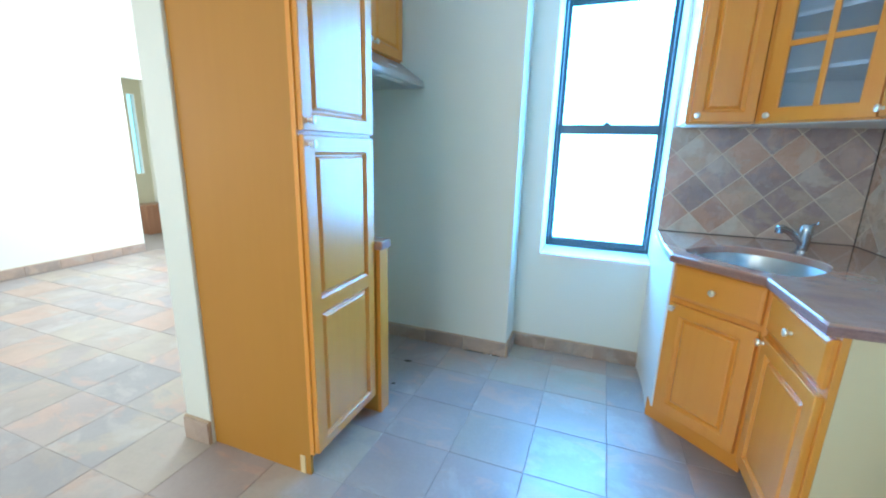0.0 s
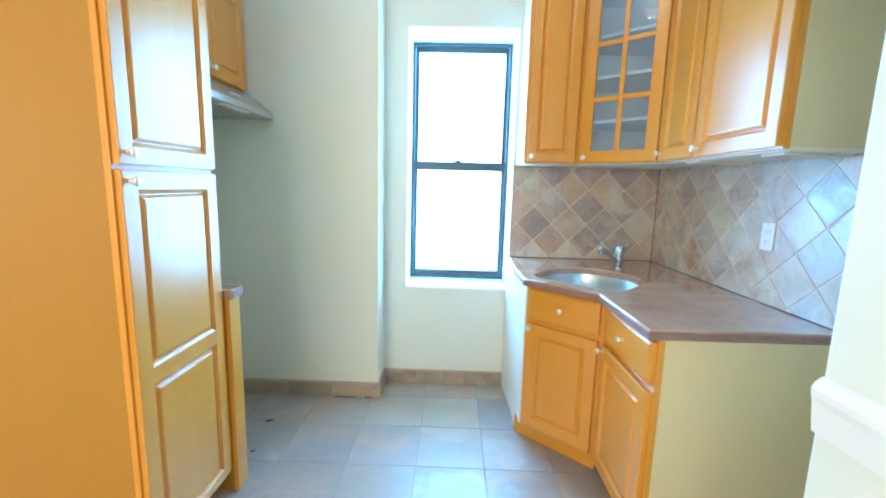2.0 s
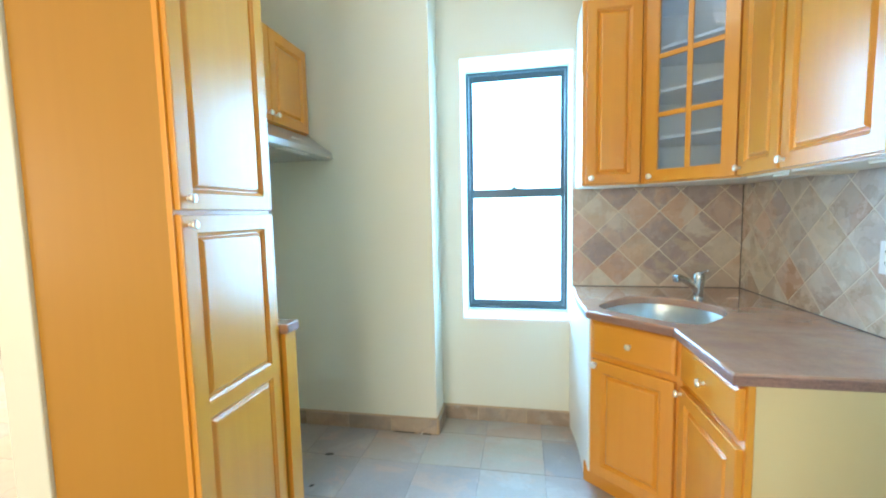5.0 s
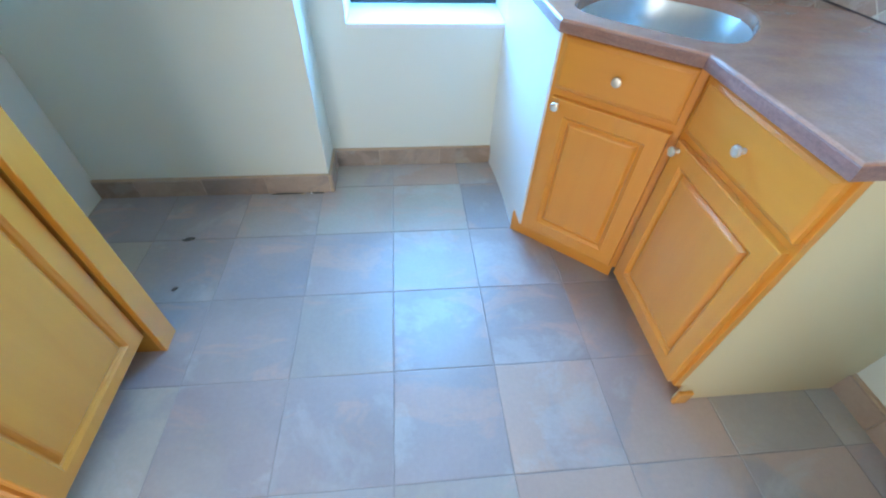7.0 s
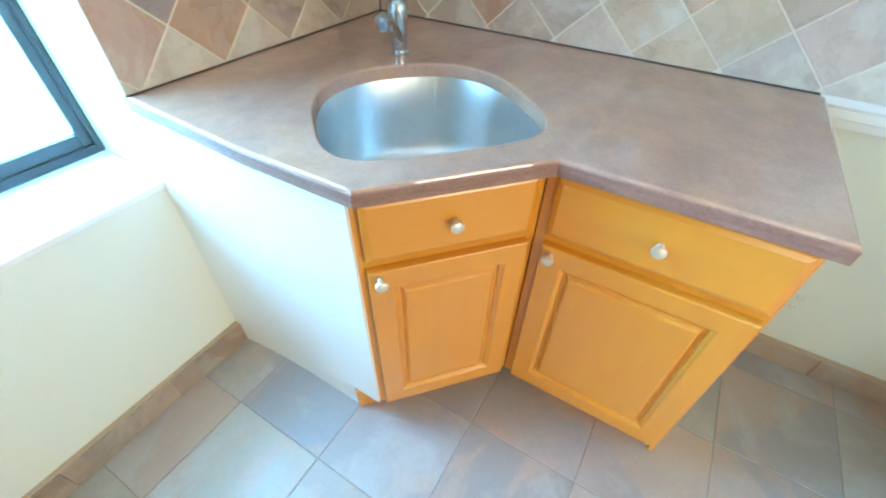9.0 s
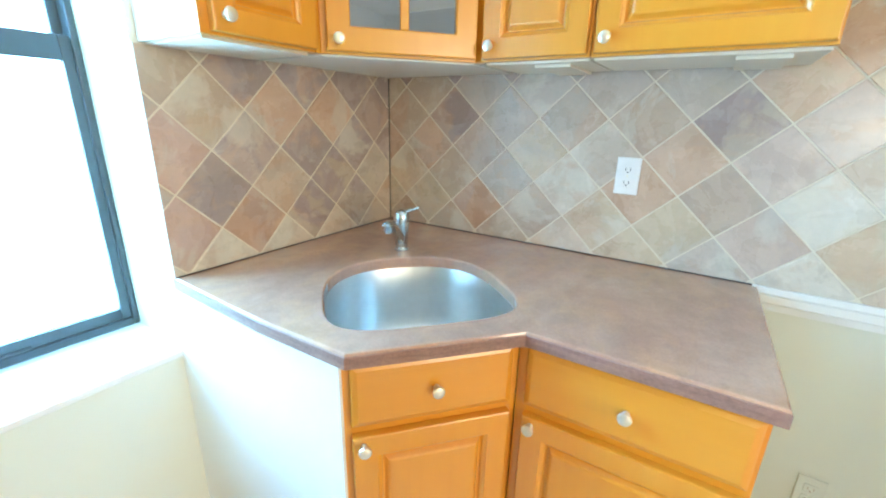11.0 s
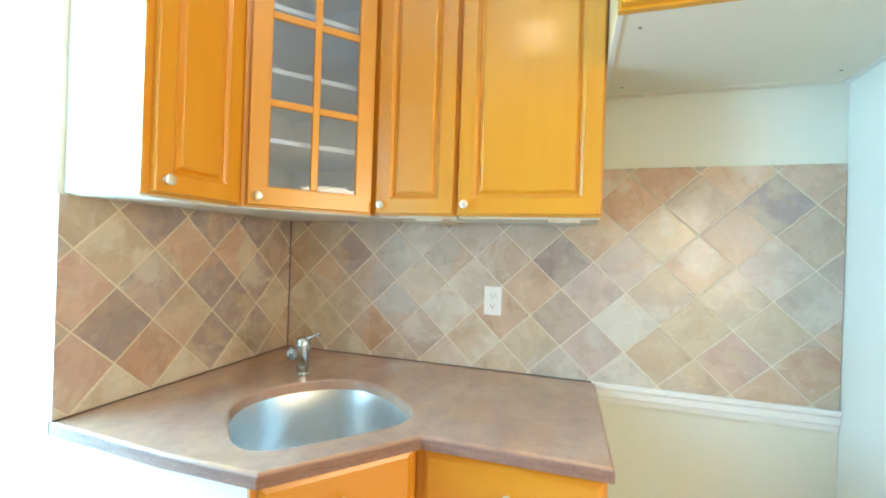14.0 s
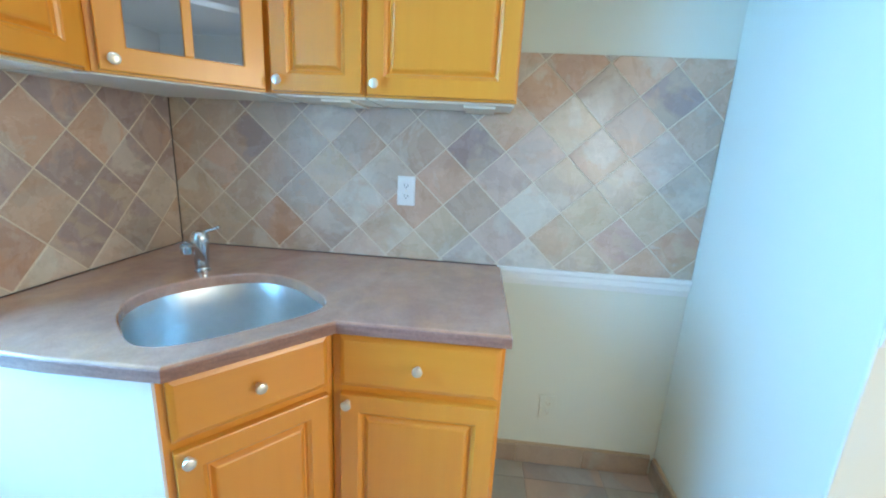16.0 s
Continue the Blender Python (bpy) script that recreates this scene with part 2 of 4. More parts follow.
def prism(points, z0, z1, bevel=0.0):
    """An upright prism on a plan outline."""
    bm = bmesh.new()
    loops_mesh(bm, [[(x, y, z0) for x, y in points], [(x, y, z1) for x, y in points]], cap_first=True)
    if bevel:
        bmesh.ops.bevel(bm, geom=list(bm.edges), offset=bevel, segments=2, profile=0.5, affect="EDGES")
    return bm


def lathe(profile, steps=20):
    """Turns (radius, height) about z."""
    bm = bmesh.new()
    rings = [[(r * math.cos(2 * math.pi * i / steps), r * math.sin(2 * math.pi * i / steps), z) for i in range(steps)] for r, z in profile]
    loops_mesh(bm, rings, cap_first=True)
    return bm


def tube(path, radii, steps=14):
    """A round tube along points of space, with a radius at each."""
    bm = bmesh.new()
    pts = [Vector(q) for q in path]
    rings = []
    for i, q in enumerate(pts):
        d = (pts[min(i + 1, len(pts) - 1)] - pts[max(i - 1, 0)]).normalized()
        a = d.cross(Vector((0.13, 0.31, 0.94))).normalized()
        b = d.cross(a)
        rings.append([q + radii[i] * (a * math.cos(2 * math.pi * k / steps) + b * math.sin(2 * math.pi * k / steps)) for k in range(steps)])
    loops_mesh(bm, rings, cap_first=True)
    return bm


def sweep(path, profile):
    """Sweeps an upright profile (out, up) along a plan path; out lies to the path's left."""
    bm = bmesh.new()
    pts = [Vector(q) for q in path]
    rings = []
    for i, q in enumerate(pts):
        d1 = (q - pts[i - 1]).normalized() if i else (pts[1] - q).normalized()
        d2 = (pts[i + 1] - q).normalized() if i < len(pts) - 1 else d1
        n1, n2 = Vector((-d1.y, d1.x)), Vector((-d2.y, d2.x))
        k = (n1 + n2) / (1 + n1.dot(n2))
        rings.append([(q.x + k.x * o, q.y + k.y * o, z) for o, z in profile])
    loops_mesh(bm, rings, cap_first=True)
    return bm


def mesh_of(name, bm, mat, smooth=False):
    bmesh.ops.recalc_face_normals(bm, faces=list(bm.faces))
    me = bpy.data.meshes.new(name)
    bm.to_mesh(me)
    bm.free()
    me.materials.append(mat)
    if smooth:
        me.polygons.foreach_set("use_smooth", [True] * len(me.polygons))
        me.set_sharp_from_angle(angle=radians(38))
    return me


def part(name, bm, mat, parent, label="", at=None, smooth=False):
    ob = new(name, bm if isinstance(bm, bpy.types.Mesh) else mesh_of(name, bm, mat, smooth))
    ob.parent = parent
    if at is not None:
        ob.matrix_basis = at
    return tagged(ob, label)


def thing(name, label, category, at=None, group="", kind=""):
    ob = new(name)
    ob.empty_display_size = 0.1
    if at is not None:
        ob.matrix_basis = at
    return tagged(ob, label, category, group, kind)


def structure(name, bm, mat, label, category, smooth=False):
    return tagged(new(name, mesh_of(name, bm, mat, smooth)), label, category, kind="structure")


# ---- plan ----
RIGHT, BACK, CEILING = 1.411, 2.676, 2.71
BUMP_Y, BUMP_X = 2.462, -0.326
LEFT, WEST, SOUTH, NORTH = -1.37, -5.1, -2.6, 4.3
WIN_L, WIN_R, WIN_B, WIN_T = -0.182, 0.486, 0.676, 2.284
PANE_Y = 2.985

# ---- structure ----
structure("wall_back", boxes((BUMP_X - 0.02, WIN_L, BACK, 3.06, -0.05, CEILING), (WIN_R, RIGHT, BACK, 3.06, -0.05, CEILING),
                             (WIN_L, WIN_R, BACK, 3.06, -0.05, WIN_B - 0.02), (WIN_L, WIN_R, BACK, 3.06, WIN_T, CEILING)),
          WALL, "pale cream painted plaster wall with a deep window opening", "wall")
structure("wall_chimney", boxes((LEFT - 0.002, BUMP_X, BUMP_Y, 3.06, -0.05, CEILING - 0.001), bevel=0.006), WALL, "pale cream painted plaster wall projection beside the window", "wall")
structure("wall_right", boxes((RIGHT, RIGHT + 0.15, SOUTH, 3.06, -0.05, CEILING)), WALL, "cream painted plaster side wall of the kitchen", "wall")
structure("wall_left", boxes((LEFT - 0.15, LEFT, 1.118, 3.06, -0.05, CEILING), bevel=0.005), WALL, "pale painted partition wall beside the tall cabinet", "wall")
structure("wall_wing", boxes((0.659, RIGHT, 0.45, 0.59, -0.05, CEILING), bevel=0.005), WALL, "pale painted stub wall beside the refrigerator space", "wall")
SW, ST, SB = ((-2.05, -0.35),), 2.3, 0.8
D0, D1, DTOP = 3.35, 4.15, 2.04
structure("wall_west", boxes((WEST - 0.12, WEST, SOUTH, -1.6, -0.05, CEILING), (WEST - 0.12, WEST, 0.1, D0, -0.05, CEILING), (WEST - 0.12, WEST, -1.6, 0.1, -0.05, 0.7), (WEST - 0.12, WEST, -1.6, 0.1, ST, CEILING), (WEST - 0.12, WEST, D1, NORTH, -0.05, CEILING), (WEST - 0.12, WEST, D0, D1, DTOP, CEILING)),
          WALL, "bright white painted wall of the next room with a doorway", "wall")
structure("wall_north", boxes((-7.4, -4.25, NORTH, NORTH + 0.12, -0.05, CEILING), (-2.55, LEFT - 0.15, NORTH, NORTH + 0.12, -0.05, CEILING), (-4.25, -2.55, NORTH, NORTH + 0.12, -0.05, 0.7), (-4.25, -2.55, NORTH, NORTH + 0.12, 2.3, CEILING), (LEFT - 0.15, LEFT - 0.03, 3.06, NORTH, -0.05, CEILING)), WALL, "pale painted end wall of the next room with an added window opening", "wall")
structure("wall_south", boxes((WEST - 0.12, SW[0][0], SOUTH - 0.12, SOUTH, -0.05, CEILING), (SW[0][1], RIGHT + 0.15, SOUTH - 0.12, SOUTH, -0.05, CEILING),
                              *[(a, b, SOUTH - 0.12, SOUTH, z0, z1) for a, b in SW for z0, z1 in ((-0.05, SB), (ST, CEILING))]),
          WALL, "unseen pale painted wall with an added window opening", "wall")
structure("wall_hall", boxes((-6.32, -6.2, 2.2, 4.09, -0.05, CEILING), (-6.32, -6.2, 4.205, NORTH, -0.05, CEILING), (-6.32, -6.2, 4.09, 4.205, -0.05, 0.86), (-6.32, -6.2, 4.09, 4.205, 1.975, CEILING), (-6.32, WEST - 0.12, 2.08, 2.2, -0.05, CEILING)), FARWALL, "dull beige wall seen through the far doorway", "wall")
structure("ceiling", boxes((-7.4, RIGHT + 0.15, SOUTH - 0.12, NORTH + 0.12, CEILING, CEILING + 0.1)), CEIL, "flat white painted ceiling", "ceiling")
knee = bmesh.new()
for y0, z0, z1 in ((2.062, 0.0995, 0.858), (2.156, -0.02, 0.0985)):
    rows = []
    for i in range(9):
        y = y0 + (BACK - y0) * i / 8
        x = 0.497 - 0.022 * max(0, (i - 3) / 5) ** 2
        rows.append([(x, y, z0), (x, y, z1), (x + 0.03, y, z1), (x + 0.03, y, z0)])
    loops_mesh(knee, rows, cap_first=True)
structure("wall_knee", knee, TRIM, "white painted plaster panel closing the side of the sink cabinet", "wall", smooth=True)

floor = structure("floor", boxes((-7.4, RIGHT + 0.15, SOUTH - 0.12, NORTH + 0.12, -0.12, -0.0024)), FLOOR_GROUT, "slate tiled floor with thin grey joints", "floor")

# ---- window ----
win = thing("window_1", "dark aluminium double-hung window with bright daylight behind", "window", pose(0, 0, 0), kind="structure")
F = 0.016
part("window_frame", boxes((WIN_L, WIN_L + F, PANE_Y - 0.035, 3.06, WIN_B, WIN_T), (WIN_R - F, WIN_R, PANE_Y - 0.035, 3.06, WIN_B, WIN_T), (WIN_L + F, WIN_R - F, PANE_Y - 0.035, 3.06, WIN_T - F, WIN_T),
                           (WIN_L + F, WIN_R - F, PANE_Y - 0.035, 3.06, WIN_B, WIN_B + 0.025), bevel=0.003), WINFRAME, win)
part("window_sill", boxes((WIN_L + 0.001, WIN_R - 0.001, BACK - 0.004, PANE_Y - 0.036, WIN_B - 0.02, WIN_B), bevel=0.004), TRIM, win, "white painted sill")
MEET = 1.487


def sash(name, y, z0, z1, top, bottom):
    a, b, w = WIN_L + F + 0.002, WIN_R - F - 0.002, 0.024
    s = part(name, boxes((a, a + w, y, y + 0.028, z0, z1), (b - w, b, y, y + 0.028, z0, z1), (a + w, b - w, y, y + 0.028, z1 - top, z1), (a + w, b - w, y, y + 0.028, z0, z0 + bottom), bevel=0.003), WINFRAME, win)
    g = part("pane", boxes((a + w - 0.004, b - w + 0.004, y + 0.012, y + 0.016, z0 + bottom - 0.004, z1 - top + 0.004)), GLASS, s)
    g.visible_shadow = False
    return s


lower = sash("lower_sash", PANE_Y - 0.03, WIN_B + 0.026, MEET + 0.018, 0.062, 0.034)
sash("upper_sash", PANE_Y + 0.004, MEET - 0.040, WIN_T - F - 0.001, 0.036, 0.050)
lock = boxes((0.115, 0.165, PANE_Y - 0.022, PANE_Y - 0.002, MEET + 0.018, MEET + 0.027), (0.13, 0.15, PANE_Y - 0.026, PANE_Y - 0.006, MEET + 0.027, MEET + 0.036), bevel=0.003)
part("sash_lock", lock, WINFRAME, lower, "small dark sash lock")
part("lift", boxes((0.05, 0.23, PANE_Y - 0.042, PANE_Y - 0.03, WIN_B + 0.03, WIN_B + 0.036), bevel=0.001), WINFRAME, lower)
# Unseen window frames, added round the openings of the fill lamps.
for k, (a, b, y0, zb) in enumerate(((SW[0][0], SW[0][1], SOUTH - 0.05, SB), (-4.25, -2.55, NORTH + 0.01, 0.7))):
    w2 = thing("window_%d" % (k + 2), "unseen white framed window added to let light in", "window", kind="structure")
    part("window_frame", boxes((a, a + 0.05, y0, y0 + 0.04, zb, ST), (b - 0.05, b, y0, y0 + 0.04, zb, ST), (a + 0.05, b - 0.05, y0, y0 + 0.04, ST - 0.05, ST),
                               (a + 0.05, b - 0.05, y0, y0 + 0.04, zb, zb + 0.05), bevel=0.004), TRIM, w2)

# Another unseen frame, added for the west fill lamp.
w4 = thing("window_4", "unseen white framed window added to let light in", "window", kind="structure")
part("window_frame", boxes((WEST - 0.05, WEST - 0.01, -1.6, -1.55, 0.7, ST), (WEST - 0.05, WEST - 0.01, 0.05, 0.1, 0.7, ST), (WEST - 0.05, WEST - 0.01, -1.55, 0.05, ST - 0.05, ST), (WEST - 0.05, WEST - 0.01, -1.55, 0.05, 0.7, 0.75), bevel=0.004), TRIM, w4)

# far doorway
hall = thing("window_5", "narrow pale blue window strip in the far hall", "window", kind="structure")
part("window_frame", boxes((-6.25, -6.195, 4.09, 4.10, 0.86, 1.975), (-6.25, -6.195, 4.195, 4.205, 0.86, 1.975), (-6.25, -6.195, 4.10, 4.195, 1.965, 1.975), (-6.25, -6.195, 4.10, 4.195, 0.86, 0.87)), TRIM, hall)
SKYPANE, gn, gl, gp = material("bright_sky_pane")
gp.inputs["Base Color"].default_value = (0.5, 0.75, 0.8, 1)
gp.inputs["Emission Color"].default_value = (0.42, 0.80, 0.90, 1)
gp.inputs["Emission Strength"].default_value = 0.9
part("pane", boxes((-6.30, -6.29, 4.09, 4.205, 0.86, 1.975)), SKYPANE, hall, "pale blue sky behind frosted glass")
# Added lamp with no window behind it, out of sight; brightens the hall.
area_lamp("sky_light_hall", (-5.7, 2.26, 1.4), (-5.7, 4.3, 1.3), 0.7, 1.2, 14, (1.0, 0.97, 0.86))
chest = thing("chest", "low red-brown wooden chest in the far hall", "chest", pose(-6.05, 4.12, 0))
part("body", boxes((-0.14, 0.12, -0.14, 0.17, 0.0, 0.40), bevel=0.006), FARWOOD, chest)
part("lid", boxes((-0.148, 0.13, -0.15, 0.176, 0.402, 0.43), bevel=0.006), FARWOOD, chest)


# ---- cabinet doors ----
def plate(x0, x1, z0, z1, y0, y1, openings, ease):
    """A flat board with rectangular openings (x0, x1, z0, z1), eased at the front; y0 is the front, y1 the back."""
    bm = bmesh.new()

    def rect(a, b, c, d, y):
        return [(a, y, c), (b, y, c), (b, y, d), (a, y, d)]

    outer = loops_mesh(bm, [rect(x0, x1, z0, z1, y1), rect(x0, x1, z0, z1, y0 + ease), rect(x0 + ease * 0.3, x1 - ease * 0.3, z0 + ease * 0.3, z1 - ease * 0.3, y0 + ease * 0.3), rect(x0 + ease, x1 - ease, z0 + ease, z1 - ease, y0)], cap_last=False)
    front_edges, back_edges = [], []

    def edges(ring):
        return [bm.edges.get((ring[i], ring[(i + 1) % 4])) for i in range(4)]

    front_edges += edges(outer[-1])
    back_edges += edges(outer[0])
    for a, b, c, d in openings:
        hole = loops_mesh(bm, [rect(a, b, c, d, y1), rect(a, b, c, d, y0 + ease), rect(a - ease, b + ease, c - ease, d + ease, y0)], cap_last=False)
        front_edges += edges(hole[-1])
        back_edges += edges(hole[0])
    bmesh.ops.triangle_fill(bm, edges=front_edges, use_beauty=True, normal=(0, -1, 0))
    bmesh.ops.triangle_fill(bm, edges=back_edges, use_beauty=True, normal=(0, 1, 0))
    return bm


def door(parent, name, m, w, h, knob=None, openings=None, stile=0.056, label=""):
    """A frame and panel door. Its face looks towards -y, its lower left back corner is at the origin of m."""
    t = 0.02
    openings = openings or [(stile, h - stile)]
    bm = plate(0, w, 0, h, -t, 0, [(stile, w - stile, a, b) for a, b in openings], 0.0035)
    d = part(name, bm, WOOD, parent, label, m)
    for z0, z1 in openings:
        bm = bmesh.new()
        rings = []
        for ins, y in ((-0.002, -t + 0.003), (0.006, -t + 0.008), (0.009, -0.006), (0.013, -0.0055), (0.0215, -t + 0.005), (0.0265, -t + 0.0032)):
            x0, x1, a, b = stile + ins, w - stile - ins, z0 + ins, z1 - ins
            rings.append([(x0, y, a), (x1, y, a), (x1, y, b), (x0, y, b)])
        loops_mesh(bm, rings)
        part("panel", bm, WOOD, d)
    if knob:
        add_knob(d, knob[0], knob[1])
    return d


KNOB_MESH = mesh_of("knob", lathe([(0.006, 0.0), (0.0075, 0.002), (0.0055, 0.006), (0.006, 0.012), (0.0125, 0.016), (0.0145, 0.021), (0.013, 0.0255), (0.008, 0.0275), (0.002, 0.028)], 18), KNOB, True)


def add_knob(parent, x, z, face=-0.02):
    return part("knob", KNOB_MESH, KNOB, parent, "satin nickel knob", Matrix.Translation((x, face, z)) @ pose(0, 0, 0, 90, 0, 0))


def drawer_front(parent, m, w, h):
    bm = bmesh.new()
    loops_mesh(bm, [[(x0, y, z0), (x1, y, z0), (x1, y, z1), (x0, y, z1)] for ins, y in ((0, 0), (0, -0.013), (0.004, -0.016), (0.010, -0.0185), (0.014, -0.02))
                    for x0, x1, z0, z1 in ((ins, w - ins, ins, h - ins),)], cap_first=True)
    d = part("drawer_front", bm, WOOD_ACROSS, parent, "", m)
    add_knob(d, w / 2, h / 2)
    return d


def face_frame(parent, m, w, z0, z1, bars, stile=0.035, rails=(0.035, 0.035)):
    """Stiles and rails at the front of a carcass; local x along the front, the face at y=0."""
    levels = [z0 + rails[0]] + [v for b in bars for v in (b - 0.017, b + 0.017)] + [z1 - rails[1]]
    bm = plate(0, w, z0, z1, 0, 0.019, [(stile, w - stile, a, b) for a, b in zip(levels[::2], levels[1::2])], 0.0015)
    return part("face_frame", bm, WOOD, parent, "", m)


def front(x, y, heading):
    """The pose of a cabinet front whose left end is at x, y; heading 0 looks towards -y, -90 towards -x, 90 towards +x."""
    return pose(x, y, 0, 0, 0, heading)


# ---- tall cabinet ----
pantry = thing("tall_cabinet", "tall honey-coloured wooden pantry cabinet standing against the partition", "cabinet", pose(-1.08, 1.36, 0))
at = pose(1.08, -1.36, 0)
PX, PY0, PY1, PTOP = -0.84, 1.132, 1.608, 2.42
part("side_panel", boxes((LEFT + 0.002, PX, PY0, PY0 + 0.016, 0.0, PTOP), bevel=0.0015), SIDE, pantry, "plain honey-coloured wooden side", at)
part("body", boxes((LEFT + 0.002, PX, PY0 + 0.016, PY1, 0.10, PTOP)), LAMINATE, pantry, "", at)
part("toe_board", boxes((PX - 0.075, PX - 0.06, PY0 + 0.016, PY1, 0.0, 0.10)), WOOD_ACROSS, pantry, "", at)
part("side_strip", boxes((PX - 0.050, PX - 0.026, PY0 - 0.003, PY0 + 0.004, 0.0, 0.085), bevel=0.001), LAMINATE, pantry, "pale unfinished edge", at)
PF = front(PX + 0.019, PY0, 90)
face_frame(pantry, at @ PF, PY1 - PY0, 0.10, PTOP, [1.368])
w = PY1 - PY0 - 0.016
door(pantry, "lower_door", at @ PF @ Matrix.Translation((0.008, -0.001, 0.108)), w, 1.252, (0.03, 1.221), [(0.046, 0.590), (0.650, 1.192)], 0.062)
door(pantry, "upper_door", at @ PF @ Matrix.Translation((0.008, -0.001, 1.374)), w, 1.036, (0.03, 0.035))

# ---- stove side ----
filler = thing("base_cabinet", "narrow honey-coloured base cabinet beside the stove gap", "cabinet", pose(-1.07, 1.65, 0))
at = pose(1.07, -1.65, 0)
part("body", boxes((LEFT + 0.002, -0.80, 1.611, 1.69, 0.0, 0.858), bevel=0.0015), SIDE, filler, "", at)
part("face_frame", boxes((-0.80, -0.78, 1.611, 1.69, 0.0, 0.858), bevel=0.002), WOOD, filler, "", at)
short_top = thing("worktop", "short dark stone worktop on the narrow base cabinet", "worktop", pose(-1.07, 1.65, 0.858))
part("slab", boxes((LEFT + 1.072, 0.300, -0.039, 0.050, 0.0005, 0.042), bevel=0.004), GRANITE, short_top)
part("front_edge", boxes((0.2985, 0.3025, -0.035, 0.046, 0.004, 0.036), bevel=0.001), EDGE, short_top, "rough stone edge with shade in its colour")

hc = thing("hood_cabinet", "honey-coloured wall cabinet with two doors above the range hood", "cabinet", pose(-1.22, 2.06, 1.80))
at = pose(1.22, -2.06, -1.80)
HX, HY0, HY1, HZ0, HZ1 = -1.118, 1.69, 2.452, 1.832, 2.328
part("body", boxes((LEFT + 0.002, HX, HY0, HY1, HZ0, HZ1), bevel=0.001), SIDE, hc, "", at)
HF = front(HX + 0.019, HY0, 90)
face_frame(hc, at @ HF, HY1 - HY0, HZ0, HZ1, [])
w = (HY1 - HY0) / 2 - 0.01
for k, kx in ((0, w - 0.03), (1, 0.03)):
    door(hc, "door", at @ HF @ Matrix.Translation((0.008 + k * (w + 0.004), -0.001, HZ0 + 0.008)), w, HZ1 - HZ0 - 0.016, (kx, 0.04))

hood = thing("range_hood", "slim grey metal range hood under the wall cabinet", "range hood", pose(-1.15, 2.06, 1.66))
at = pose(1.15, -2.06, -1.66)
bm = bmesh.new()
prof = [(LEFT + 0.003, 1.685), (-0.945, 1.685), (-0.936, 1.692), (-0.936, 1.720), (-0.95, 1.732), (-1.085, 1.827), (LEFT + 0.003, 1.831)]
loops_mesh(bm, [[(x, HY0 + 0.004, z) for x, z in prof], [(x, HY1 - 0.004, z) for x, z in prof]], cap_first=True)
part("canopy", bm, HOODSTEEL, hood, "", at)
for k in range(2):
    y0 = HY0 + 0.06 + k * 0.34
    ridge = bmesh.new()
    rows = [(y0 + j * 0.0125, 1.684 - 0.005 * (j % 4 in (1, 2))) for j in range(25)]
    loops_mesh(ridge, [[(-1.30, y, z), (-1.00, y, z), (-1.00, y, 1.6848), (-1.30, y, 1.6848)] for y, z in rows], cap_first=True)
    part("filter", ridge, HOODSTEEL, hood, "", at)
badge = Matrix.Translation((-0.985, HY0 + 0.44, 1.7575)) @ pose(0, 0, 0, 0, math.degrees(math.atan2(0.135, 0.095)) - 90, 0)
part("badge", boxes((-0.008, 0.008, -0.05, 0.05, 0.0, 0.0025), bevel=0.0008), PLASTIC, hood, "small pale badge on the sloping front", at @ badge)
part("front_lip", tube([(-0.937, HY0 + 0.006, 1.692), (-0.937, HY1 - 0.006, 1.692)], [0.0065, 0.0065], 10), HOODSTEEL, hood, "", at, True)
part("light_cover", boxes((-0.985, -0.945, HY0 + 0.25, HY0 + 0.50, 1.680, 1.6845), bevel=0.001), PLASTIC, hood, "", at)

# ---- sink corner, base ----
A, N, C2 = Vector((0.485, 2.052)), Vector((0.787, 1.784)), Vector((0.787, 1.328))
U = (N - A).normalized()
HEAD = math.degrees(math.atan2(U.y, U.x))
BZ0, BZ1 = 0.10, 0.857
sinkcab = thing("sink_cabinet", "honey-coloured diagonal corner base cabinet under the sink", "cabinet", pose(0.95, 2.2, 0))
at = pose(-0.95, -2.2, 0)
V = Vector((-U.y, U.x))
a, b = A + V * 0.041, N + V * 0.041
carcass = bmesh.new()
outline = [(a.x + 0.02, a.y + 0.006), (b.x, b.y), (RIGHT - 0.004, b.y), (RIGHT - 0.004, BACK - 0.004), (a.x + 0.02, BACK - 0.004)]
loops_mesh(carcass, [[(x, y, BZ0) for x, y in outline], [(x, y, 0.60) for x, y in outline]], cap_first=True)
part("body", carcass, LAMINATE, sinkcab, "", at)
DF = front(A.x + V.x * 0.021, A.y + V.y * 0.021, HEAD)
wd = (N - A).length
face_frame(sinkcab, at @ DF, wd + 0.009, BZ0, BZ1, [0.674], 0.03, (0.03, 0.02))
drawer_front(sinkcab, at @ DF @ Matrix.Translation((0.024, -0.001, 0.690)), wd - 0.037, 0.152)
door(sinkcab, "door", at @ DF @ Matrix.Translation((0.024, -0.001, 0.112)), wd - 0.037, 0.552, (0.024, 0.531))
part("toe_board", boxes((-0.058, wd - 0.005, 0.049, 0.064, 0.0, 0.0985), bevel=0.002), WOOD_ACROSS, sinkcab, "", at @ DF)

drawcab = thing("drawer_cabinet", "honey-coloured base cabinet with one drawer over a panelled door", "cabinet", pose(1.1, 1.55, 0))
at = pose(-1.1, -1.55, 0)
part("body", boxes((0.826, RIGHT - 0.004, C2.y + 0.004, N.y - 0.006, BZ0, BZ1)), LAMINATE, drawcab, "", at)
